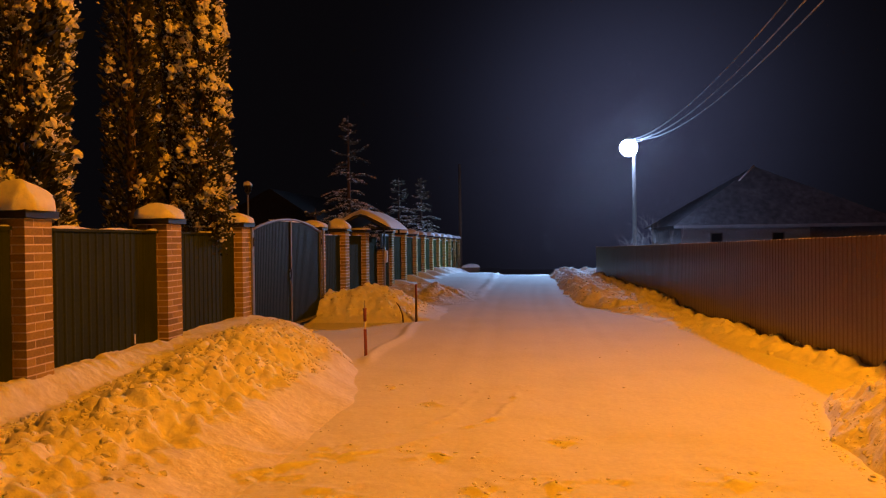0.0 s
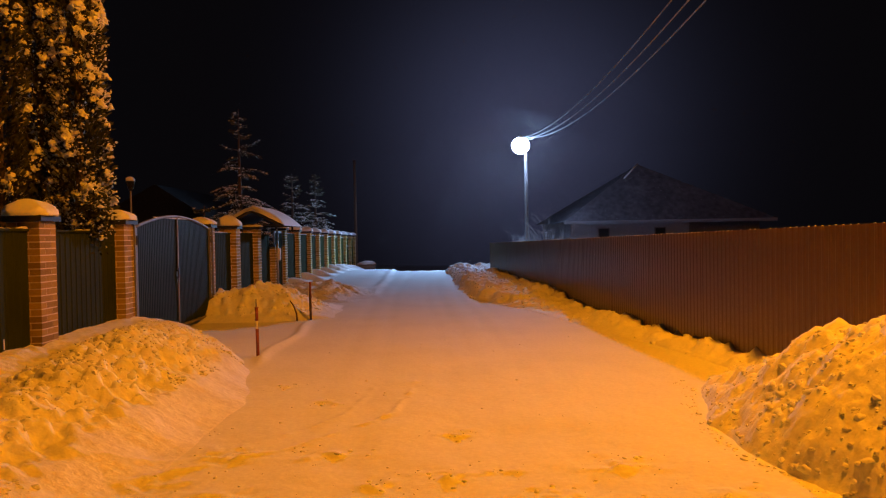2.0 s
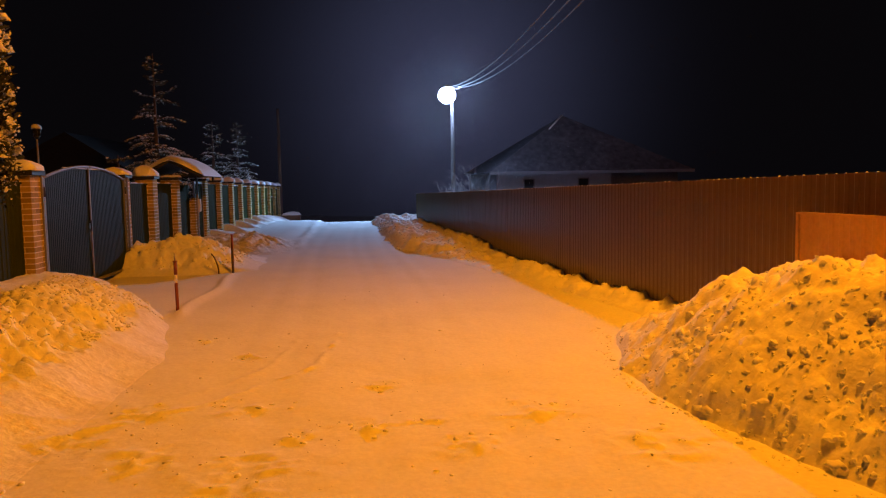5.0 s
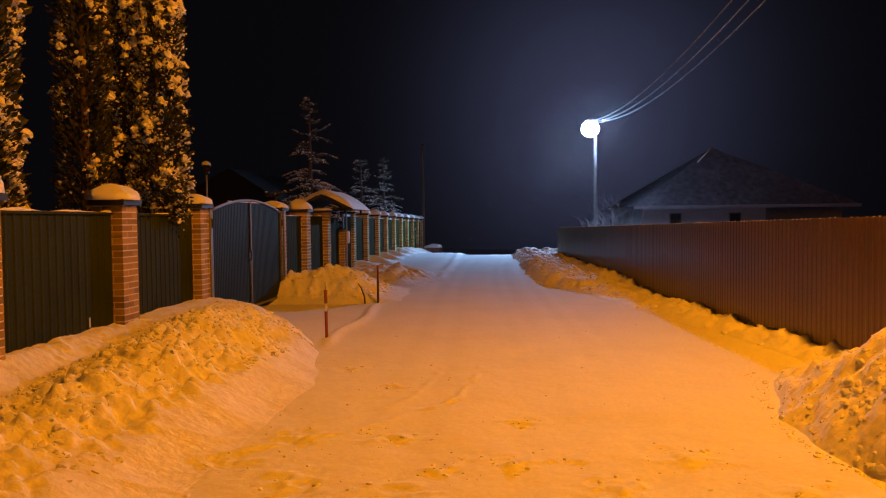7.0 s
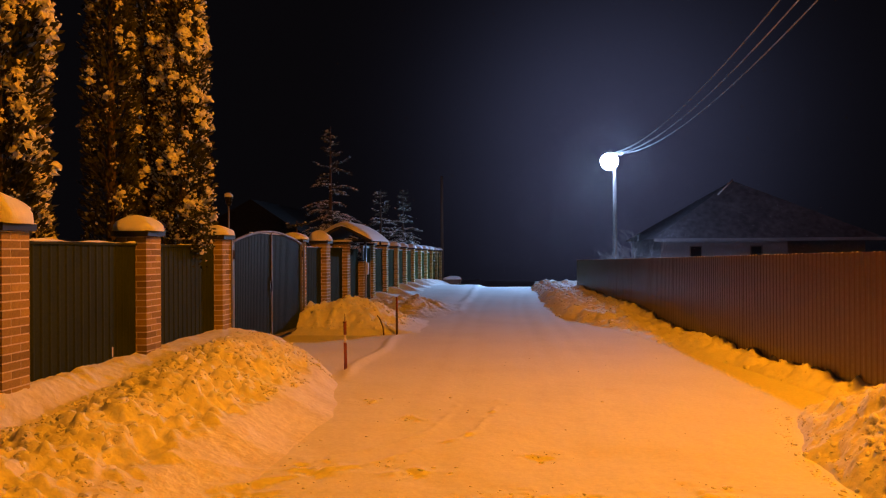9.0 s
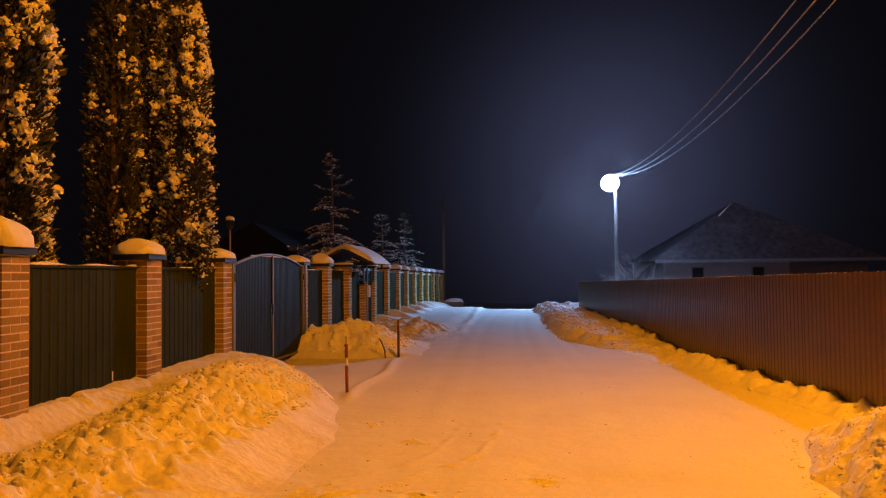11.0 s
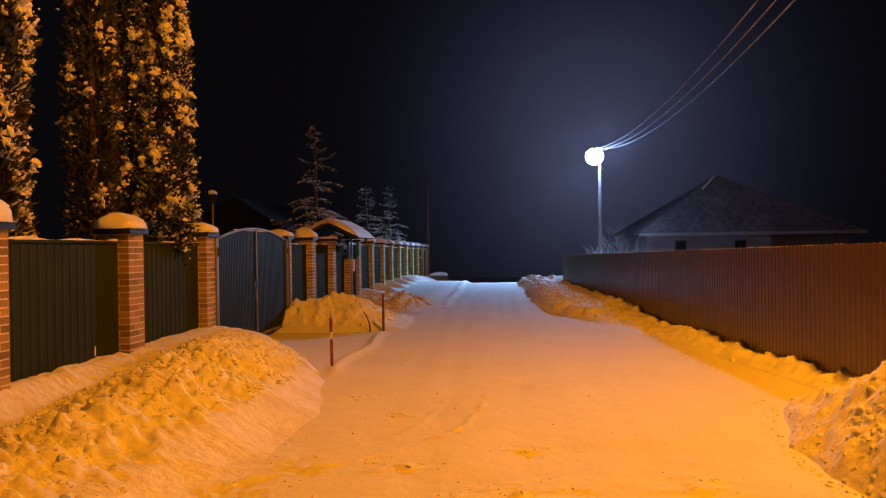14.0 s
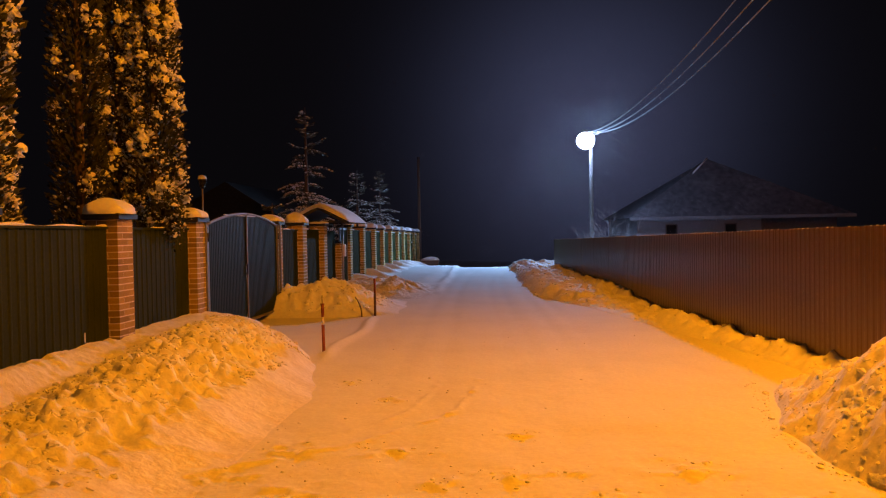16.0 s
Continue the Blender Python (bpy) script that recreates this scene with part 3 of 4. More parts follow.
# ---- wicket with its canopy ----
def wicket():
    d = empty("wicket_gate", pose(-4.5, 22.38, 0), "dark metal pedestrian gate under a small roof", "gate")
    put("leaf_sheet", sheet(1.08, 0.08, 1.78, 0.12, 0.014), GREEN_SHEET, d)
    part("frame", boxed(-0.02, 0.03, -0.04, 0.0, 0.03, 1.84), STEEL, d)
    part("frame", boxed(-0.02, 0.03, 1.08, 1.12, 0.03, 1.84), STEEL, d)
    part("top_frame", boxed(-0.02, 0.03, 0.0, 1.08, 1.78, 1.84), STEEL, d)
    part("handle", boxed(0.03, 0.07, 0.06, 0.10, 0.95, 1.1, 0.008), BLACK, d, "dark handle")
    s = empty("fence_panel", pose(-4.56, 20.17, 0), "dark green sheet beside the wicket pier", "fence panel", "fence bays between the brick pillars")
    put("sheet", sheet(1.78, 0.04, 1.74, 0.138, 0.007, None, 0.26), GREEN_SHEET, s)
    # low brick pier that carries the meter pipe
    p = empty("brick_pier", pose(-4.58, 22.15, 0), "low brick pier beside the wicket", "pier")
    n = 18
    part("mortar_core", boxed(-0.187, 0.187, -0.187, 0.187, -0.1, n * COURSE - 0.01), MORTAR, p, "pale mortar joints")
    for c in range(n):
        for m in pinwheel(c):
            put("brick", BRICK_MESH, None, p, m=m)
    part("metal_cap", boxed(-0.21, 0.21, -0.21, 0.21, n * COURSE, n * COURSE + 0.03), CAP_METAL, p, "dark cap plate")
    mt = empty("meter_box", pose(-4.36, 22.15, 0), "white meter box on a grey pipe beside the pier", "meter box")
    bar("pipe", [(0, 0, -0.1), (0, 0, 1.95)], 0.028, STEEL, mt, "grey steel pipe")
    part("case", boxed(0.0, 0.06, 0.03, 0.17, 0.98, 1.34, 0.01), WHITE_PAINT, mt, "white plastic case")
    part("lid", boxed(0.06, 0.07, 0.04, 0.16, 1.0, 1.32, 0.004), WHITE_PAINT, mt)
    # canopy
    c = empty("gate_canopy", pose(-4.59, 20.0, 0), "small gabled roof over the wicket, thick with snow", "canopy")
    L, half, apex, eave = 2.75, 0.81, 2.40, 1.98
    for sx in (-1, 1):
        bm = bmesh.new()
        pts = [(0, apex), (sx * half, eave), (sx * half, eave - 0.045), (0, apex - 0.045)]
        a = [bm.verts.new((x, 0, z)) for x, z in pts]
        b = [bm.verts.new((x, L, z)) for x, z in pts]
        for i in range(4):
            bm.faces.new((a[i], a[(i + 1) % 4], b[(i + 1) % 4], b[i]))
        bm.faces.new(a[::-1])
        bm.faces.new(b)
        bmesh.ops.recalc_face_normals(bm, faces=bm.faces)
        part("roof_slope", bm, CAP_METAL, c, "dark metal roof slope")
        bar("barge_board", [(0, 0.0, apex - 0.06), (sx * half, 0.0, eave - 0.06)], 0.03, CAP_METAL, c, "", 6)
        for y in (0.18, L - 0.2):
            bar("post", [(sx * 0.6, y, 1.8 if sx < 0 else 1.86), (sx * 0.6, y, eave + 0.08)], 0.03, CAP_METAL, c, "", 8)
    bar("ridge_beam", [(0, 0.02, apex - 0.08), (0, L - 0.02, apex - 0.08)], 0.03, CAP_METAL, c, "", 6)
    for y in (0.18, L - 0.2):
        bar("tie_beam", [(-half + 0.1, y, eave - 0.0), (half - 0.1, y, eave - 0.0)], 0.035, CAP_METAL, c, "", 6)
    # snow blanket over both slopes
    n, k = 16, 22
    verts, faces = [], []
    for j in range(k + 1):
        for i in range(n + 1):
            u, v = 2 * i / n - 1, j / k
            x = u * (half + 0.04)
            z0 = apex - (apex - eave) * min(1.0, abs(x) / half) + 0.004
            t = 0.15 * (1 - abs(u) ** 5) ** 0.8 * (1 - abs(2 * v - 1) ** 14) + 0.012 * fbm(x, v * L, 3, 2, 2.0)
            verts.append((x, -0.04 + v * (L + 0.08), z0 + max(t, 0.0) + (0.0 if abs(u) < 0.999 else -0.03) - 0.05 * math.exp(-(x / 0.12) ** 2)))
    w = n + 1
    for j in range(k):
        for i in range(n):
            faces.append((j * w + i, j * w + i + 1, (j + 1) * w + i + 1, (j + 1) * w + i))
    b0 = len(verts)
    for j in (0, k):
        for i in range(n + 1):
            x, y, z = verts[j * w + i]
            verts.append((x, y, apex - (apex - eave) * min(1.0, abs(x) / half) + 0.002))
    for r, j in ((0, 0), (1, k)):
        for i in range(n):
            q = (j * w + i, j * w + i + 1, b0 + r * w + i + 1, b0 + r * w + i)
            faces.append(q if r else q[::-1])
    put("snow_blanket", mesh("snow_blanket", verts, faces, True), CAP_SNOW, c, "thick smooth blanket of snow")


wicket()


# ---- brown fence along the other side of the road ----
def brown_fence():
    slope = math.atan2(-0.0596, 1.0)
    y0, y1 = -6.0, 30.4
    n = 18
    step_y = (y1 - y0) / n
    zt = lambda y: 1.735 - 0.0150 * y
    for i in range(n):
        a = y0 + step_y * i
        L = step_y * math.hypot(1, 0.0596)
        f = empty("fence_panel", pose(right_fence_x(a), a, 0, 0, 0, -math.degrees(slope)), "reddish-brown corrugated metal fence panel", "fence panel", "brown sheet fence panels")
        # the ribs face the road
        me = sheet(L, -0.1, 0, 0.115, 0.006, lambda v, a=a: zt(a + v))
        me.transform(Matrix.Diagonal((-1, 1, 1, 1)))
        me.flip_normals()
        put("sheet", me, BROWN_SHEET, f)
        bar("rail", [(0.03, 0, 0.4), (0.03, L, 0.4)], 0.02, BROWN_SHEET, f, "", 6)
        bar("rail", [(0.03, 0, zt(a) - 0.3), (0.03, L, zt(a + step_y) - 0.3)], 0.02, BROWN_SHEET, f, "", 6)
        # crumbs of snow caught on the ribs
        verts, faces = [], []
        for k in range(int(L / 0.115)):
            if random.random() < 0.12:
                continue
            yy = 0.115 * k + 0.08
            s = random.uniform(0.003, 0.006)
            b = len(verts)
            z = zt(a + yy)
            verts += [(-0.02 - s, yy - s, z), (0.0, yy - s, z), (0.0, yy + s, z), (-0.02 - s, yy + s, z), (-0.01, yy, z + s * 1.6)]
            faces += [(b, b + 1, b + 4), (b + 1, b + 2, b + 4), (b + 2, b + 3, b + 4), (b + 3, b, b + 4), (b + 3, b + 2, b + 1, b)]
        tagged(put("snow_crumbs", mesh("snow_crumbs", verts, faces), CAP_SNOW, f, "crumbs of snow on the rib tops"), kind="stuff")
    low = empty("low_sheet_screen", pose(right_fence_x(1.0) - 0.30, 1.0, 0, 0, 0, -math.degrees(slope)), "low light-brown corrugated metal screen in front of the fence", "metal screen")
    me = sheet(4.85, -0.1, 1.335, 0.115, 0.006)
    me.transform(Matrix.Diagonal((-1, 1, 1, 1)))
    me.flip_normals()
    put("sheet", me, RUST_SHEET, low)
    part("edge_trim", boxed(-0.02, 0.02, 4.83, 4.86, -0.1, 1.34), RUST_SHEET, low)
    part("top_trim", boxed(-0.02, 0.015, 0.0, 4.83, 1.325, 1.343), RUST_SHEET, low)


brown_fence()


# ---- street lamps, poles, wires ----
def street_lamp(at, top, head, glow, label, head_label):
    gz = ground_z(at[0], at[1])
    s = empty("street_lamp", pose(at[0], at[1], gz), label, "street lamp", "street lamps")
    bar("pole", [(0, 0, -0.3), (0, 0, (top - gz) * 0.5), (0, 0, top - gz)], [0.13, 0.11, 0.085], CONCRETE, s, "grey concrete pole", 12)
    d = Vector(head) - Vector((at[0], at[1], gz))
    bar("arm", [(0, 0, top - gz - 0.35), (d.x * 0.5, d.y * 0.5, d.z + 0.10), (d.x * 0.9, d.y * 0.9, d.z + 0.06)], 0.025, STEEL, s, "grey steel arm", 8)
    bm = bmesh.new()
    bmesh.ops.create_uvsphere(bm, u_segments=20, v_segments=12, radius=1.0, matrix=Matrix.Translation(d + Vector((0, 0, 0.05))) @ Matrix.Diagonal((glow[1] * 0.6, glow[1] * 0.6, glow[1] * 1.1, 1)))
    bmesh.ops.delete(bm, geom=[v for v in bm.verts if v.co.z < d.z + 0.05], context="VERTS")
    part("housing", bm, STEEL, s, "grey lamp housing", True)
    bm = bmesh.new()
    bmesh.ops.create_uvsphere(bm, u_segments=32, v_segments=20, radius=1.0, matrix=Matrix.Translation(d) @ Matrix.Diagonal((glow[1], glow[1], glow[1] * 0.95, 1)))
    lens = part("lens", bm, glow[0], s, head_label, True)
    lens.visible_shadow = False
    bar("cross_arm", [(-0.45, 0, top - gz - 0.1), (0.45, 0, top - gz - 0.1)], 0.035, STEEL, s, "", 6)
    for x in (-0.4, 0.0, 0.4):
        bar("insulator", [(x, 0, top - gz - 0.1), (x, 0, top - gz + 0.06)], [0.03, 0.035], WHITE_PAINT, s, "white insulator", 8)
    return s


# White globe is sized to fit the glare seen from the camera.
street_lamp((5.72, 43.25), 7.15, LED_AT, (LED_GLOBE, 0.5), "tall concrete street lamp with a glaring white lamp", "white globe as wide as the lamp's glare")
street_lamp((6.3, 3.0), 9.2, SODIUM_AT, (SODIUM_GLOBE, 0.22), "street lamp with an orange sodium light", "glowing orange lens")


def wires():
    for k, (x0, x1) in enumerate(((-0.4, -0.4), (0.0, 0.0), (0.4, 0.4))):
        a, b = Vector((5.72 + x0, 43.25, 7.12)), Vector((6.3 + x1, 3.0, 9.2))
        n = 40
        pts = []
        for i in range(n + 1):
            t = i / n
            p = a.lerp(b, t)
            p.z -= 4 * 1.72 * t * (1 - t)
            pts.append(p)
        w = put("overhead_wire", mesh("overhead_wire", *tube(pts, 0.016, 6), smooth=True), WIRE)
        tagged(w, "frosted overhead wire between the lamp poles", "wire", "overhead wires")


wires()

pole = empty("utility_pole", pose(-5.62, 59.7, ground_z(-5.6, 59.7)), "bare wooden utility pole in the distance", "pole")
bar("shaft", [(0, 0, -0.3), (0, 0, 7.66 - ground_z(-5.6, 59.7))], [0.14, 0.10], WOOD, pole, "", 10)


# ---- yard lantern behind the fence ----
def yard_lantern():
    s = empty("yard_lantern", pose(-6.74, 17.45, 0.2), "snow-topped garden lantern on a thin post", "lantern")
    bar("post", [(0, 0, -0.3), (0, 0, 2.62)], 0.019, STEEL, s, "", 8)
    bar("collar", [(0, 0, 2.56), (0, 0, 2.60), (0, 0, 2.63)], [0.022, 0.05, 0.075], BLACK, s, "dark collar", 12)
    bar("glass_body", [(0, 0, 2.63), (0, 0, 2.76)], [0.07, 0.085], GLASS_DARK, s, "dark lantern glass", 12)
    for k in range(6):
        c, d = math.cos(k * math.pi / 3), math.sin(k * math.pi / 3)
        bar("cage_bar", [(0.073 * c, 0.073 * d, 2.63), (0.088 * c, 0.088 * d, 2.76)], 0.006, BLACK, s, "", 6)
    bar("lid", [(0, 0, 2.76), (0, 0, 2.775), (0, 0, 2.81)], [0.105, 0.105, 0.06], BLACK, s, "dark lid", 12)
    put("snow_cap", dome(0.2, 0.2, 0.09, 0.015, 3.0, 8), CAP_SNOW, s, "small cap of snow", pose(0, 0, 2.79))


yard_lantern()


# ---- drive marker stakes and sticks ----
def stake(x, y, h, r, lean, label, bands):
    s = empty("marker_stake", pose(x, y, ground_z(x, y), lean[0], lean[1], 0), label, "stake", "stakes beside the drive")
    z = -0.15
    for z1, rr, mat, name in bands:
        bar(name, [(0, 0, z), (0, 0, z1)], rr, mat, s, "", 8)
        z = z1
    return s


stake(-2.29, 10.21, 0.74, 0.02, (0, -0.6), "red and white marker stake standing in snow",
      [(0.36, 0.022, RED_PAINT, "lower_band"), (0.47, 0.018, WHITE_PAINT, "white_band"), (0.64, 0.022, RED_PAINT, "upper_band"), (0.65, 0.03, RED_PAINT, "collar"), (0.76, 0.01, STEEL, "tip")])
stake(-2.28, 14.74, 0.8, 0.02, (0, 0), "dark wooden marker stake standing in snow", [(0.45, 0.024, BARK, "lower_part"), (0.74, 0.021, RED_PAINT, "upper_part")])
st = empty("bent_stick", pose(-2.52, 14.66, 0), "thin bent stick stuck in the snow", "stick")
bar("twig", [(0, 0, -0.1), (-0.02, 0, 0.16), (-0.08, 0, 0.32), (-0.14, 0.02, 0.4)], [0.016, 0.016, 0.013, 0.01], BARK, st, "", 7)


# ---- trees ----
def pad(verts, faces, p, r, out, rng):
    """A cushion of snow weighing on a spray: flat above, sagging outwards, with a lumpy skin."""
    b = len(verts)
    turn = Matrix.Rotation(rng.uniform(0, 6.283), 3, "Z")
    for d in PAD_DIRS:
        n = turn @ d
        k = r * (1 + 0.9 * noise.noise(d * 1.7 + p * 9.0) + 0.5 * noise.noise(d * 4.0 + p * 9.0))
        q = Vector((n.x * k, n.y * k, n.z * k * (0.95 if n.z > 0 else 0.7)))
        q.z -= 0.35 * max(0.0, q.dot(out))
        verts.append(p + q)
    faces += [tuple(b + i for i in f) for f in PAD_FACES]


def pad_template():
    bm = bmesh.new()
    bmesh.ops.create_icosphere(bm, subdivisions=2, radius=1.0)
    dirs, cells = [v.co.copy() for v in bm.verts], [tuple(v.index for v in f.verts) for f in bm.faces]
    bm.free()
    return dirs, cells


PAD_DIRS, PAD_FACES = pad_template()


def tuft(verts, faces, p, size, squash=0.7, rng=random):
    """One small uneven clump: a jittered octahedron."""
    b = len(verts)
    m = Euler((rng.uniform(0, 6), rng.uniform(0, 6), rng.uniform(0, 6))).to_matrix()
    for d in ((1, 0, 0), (-1, 0, 0), (0, 1, 0), (0, -1, 0), (0, 0, 1), (0, 0, -1)):
        v = m @ Vector(d) * size * rng.uniform(0.35, 1.7)
        v.z *= squash
        verts.append(p + v)
    for f in ((0, 2, 4), (2, 1, 4), (1, 3, 4), (3, 0, 4), (2, 0, 5), (1, 2, 5), (3, 1, 5), (0, 3, 5)):
        faces.append(tuple(b + k for k in f))


def leaf(verts, faces, p, d, length, width, rng):
    """A flat pointed spray of leaves along d."""
    b = len(verts)
    side = d.cross(Vector((rng.uniform(-1, 1), rng.uniform(-1, 1), rng.uniform(-1, 1)))).normalized() * width
    verts += [p, p + d * length * 0.5 + side, p + d * length, p + d * length * 0.5 - side]
    faces.append((b, b + 1, b + 2, b + 3))


def columnar_tree(x, y, r, h, count, snow_n, seed, label, overhang=None):
    rng = random.Random(seed)
    t = empty("thuja_tree", pose(x, y, 0.2), label, "tree", "columnar thujas behind the fence")
    bar("trunk", [(0, 0, -0.3), (0.02, 0, h * 0.4), (0, 0.02, h * 0.95)], [0.09, 0.06, 0.012], BARK, t, "", 8)

    def radius(z, a):
        u = z / h
        prof = (0.72 + 0.28 * step(0.0, 0.18, u)) * (1 - step(0.55, 1.05, u) * 0.9)
        return r * prof * (1 + 0.22 * noise.noise((math.cos(a) * 1.4 + seed, math.sin(a) * 1.4, z * 0.9)) + 0.16 * noise.noise((math.cos(a) * 3 + seed, math.sin(a) * 3, z * 2.6)))

    verts, faces = [], []
    lim_v, lim_f = [], []
    for _ in range(60):
        z, a = rng.uniform(0.2, h * 0.92), rng.uniform(0, 6.283)
        rr = radius(z, a) * 0.85
        v, f = tube([(0, 0, z), (math.cos(a) * rr * 0.5, math.sin(a) * rr * 0.5, z + 0.18), (math.cos(a) * rr, math.sin(a) * rr, z + 0.45)], [0.016, 0.01, 0.004], 5)
        b = len(lim_v)
        lim_v += v
        lim_f += [tuple(b + k for k in q) for q in f]
    tagged(put("limb_wood", mesh("limb_wood", lim_v, lim_f), BARK, t), kind="stuff")
    for _ in range(count):
        z, a = rng.uniform(0.12, h), rng.uniform(0, 6.283)
        k = rng.random() ** 0.45
        rr = radius(z, a) * k
        p = Vector((math.cos(a) * rr, math.sin(a) * rr, z))
        d = Vector((math.cos(a) + rng.uniform(-0.5, 0.5), math.sin(a) + rng.uniform(-0.5, 0.5), rng.uniform(0.3, 1.3))).normalized()
        leaf(verts, faces, p, d, rng.uniform(0.06, 0.13), rng.uniform(0.012, 0.03), rng)
    if overhang:
        bar("overhanging_limb", [(0, 0, overhang[2] - 0.35), Vector(overhang) * 0.6 + Vector((0, 0, 0.55)), overhang], [0.02, 0.015, 0.006], BARK, t, "", 6)
        for _ in range(900):
            p = Vector(overhang) + Vector((rng.gauss(0, 0.09), rng.gauss(0, 0.1), rng.gauss(0, 0.16)))
            leaf(verts, faces, p, Vector((rng.uniform(-1, 1), rng.uniform(-1, 1), rng.uniform(-1, 0.6))).normalized(), rng.uniform(0.05, 0.1), rng.uniform(0.012, 0.025), rng)
    tagged(put("crown", mesh("crown", verts, faces), THUJA, t, "dark green leaf sprays"), kind="stuff")
    verts, faces = [], []
    if overhang:
        for _ in range(90):
            p = Vector(overhang) + Vector((rng.gauss(0.03, 0.09), rng.gauss(0, 0.1), rng.gauss(0, 0.15)))
            tuft(verts, faces, p, rng.choice((0.012, 0.016, 0.022, 0.04)), 0.8, rng)
    for _ in range(snow_n):
        z, a = rng.uniform(0.3, h), rng.uniform(0, 6.283)
        if noise.noise((math.cos(a) * 2.2 + seed * 3, math.sin(a) * 2.2, z * 1.5)) < -0.16:
            continue
        rr = radius(z, a) * rng.uniform(0.78, 0.99)
        p = Vector((math.cos(a) * rr, math.sin(a) * rr, z))
        out = Vector((math.cos(a), math.sin(a), 0))
        if rng.random() < 0.055:
            for _k in range(rng.randint(2, 5)):
                pad(verts, faces, p + Vector((rng.gauss(0, 0.035), rng.gauss(0, 0.035), rng.gauss(0, 0.06))), rng.uniform(0.02, 0.066), out, rng)
            for _k in range(rng.randint(4, 12)):
                tuft(verts, faces, p + Vector((rng.gauss(0, 0.055), rng.gauss(0, 0.055), rng.gauss(0, 0.08))), rng.uniform(0.012, 0.03), 0.8, rng)
        else:
            tuft(verts, faces, p, rng.choice((0.007, 0.009, 0.012, 0.016, 0.022, 0.03)), 0.8, rng)
    tagged(put("leaf_snow", mesh("leaf_snow", verts, faces), CAP_SNOW, t, "clumps of snow caught in the leaves"), kind="stuff")


def spruce(x, y, h, r, seed, snow, label, lean=0.0):
    rng = random.Random(seed)
    t = empty("spruce_tree", pose(x, y, ground_z(x, y), 0, lean, 0), label, "tree", "spruces behind the fence")
    bar("trunk", [(0, 0, -0.3), (0, 0, h * 0.5), (0, 0, h)], [0.12, 0.07, 0.012], BARK, t, "", 8)
    bv, bf, nv, nf, sv, sf = [], [], [], [], [], []
    z = 0.5
    while z < h - 0.15:
        u = z / h
        n = rng.randint(4, 6)
        a0 = rng.uniform(0, 6.283)
        for k in range(n):
            if u > 0.5 and rng.random() < 0.35:
                continue
            a = a0 + 6.283 * k / n + rng.uniform(-0.35, 0.35)
            L = r * (1 - u) ** 0.9 * rng.uniform(0.6, 1.2) * (1 + 0.3 * math.cos(a) * (1 - u)) + 0.12
            zz = z + rng.uniform(-0.12, 0.12)
            tip = zz + (-0.22 * L if u < 0.75 else 0.25 * L)
            p0, p1, p2 = Vector((0, 0, zz)), Vector((math.cos(a) * L * 0.55, math.sin(a) * L * 0.55, zz + 0.04 * L)), Vector((math.cos(a) * L, math.sin(a) * L, tip + 0.08 * L))
            v, f = tube([p0, p1, p2], [0.022 * (1 - u) + 0.006, 0.012, 0.004], 5)
            b = len(bv)
            bv += v
            bf += [tuple(b + i for i in q) for q in f]
            side = Vector((-math.sin(a), math.cos(a), 0))
            m = max(4, int(L / 0.085))
            for i in range(m):
                s = (i + 0.6) / m
                q = p0.lerp(p1, s / 0.55) if s < 0.55 else p1.lerp(p2, (s - 0.55) / 0.45)
                wid = 0.34 * L * (1 - s) + 0.1
                for sg in (-1, 1):
                    d = (side * sg + (p2 - p0).normalized() * 0.8 + Vector((0, 0, rng.uniform(-0.35, 0.05)))).normalized()
                    ll = wid * rng.uniform(0.7, 1.2)
                    for w in range(5):
                        leaf(nv, nf, q + d * ll * w * 0.19, (d + Vector((rng.uniform(-0.4, 0.4), rng.uniform(-0.4, 0.4), rng.uniform(-0.5, 0.2)))).normalized(), rng.uniform(0.07, 0.13), rng.uniform(0.008, 0.018), rng)
                    for w in range(5):
                        if rng.random() < snow * max(0.08, 0.95 - 1.1 * u):
                            tuft(sv, sf, q + d * ll * rng.uniform(0.05, 0.95) + Vector((0, 0, 0.012)), rng.uniform(0.013, 0.046), 0.6, rng)
        z += rng.uniform(0.2, 0.34) * (1.15 - 0.45 * u)
    tagged(put("crown_wood", mesh("crown_wood", bv, bf), BARK, t), kind="stuff")
    tagged(put("crown", mesh("crown", nv, nf), SPRUCE, t, "dark green needle sprays"), kind="stuff")
    tagged(put("bough_snow", mesh("bough_snow", sv, sf), CAP_SNOW, t, "thin snow lying on the boughs"), kind="stuff")


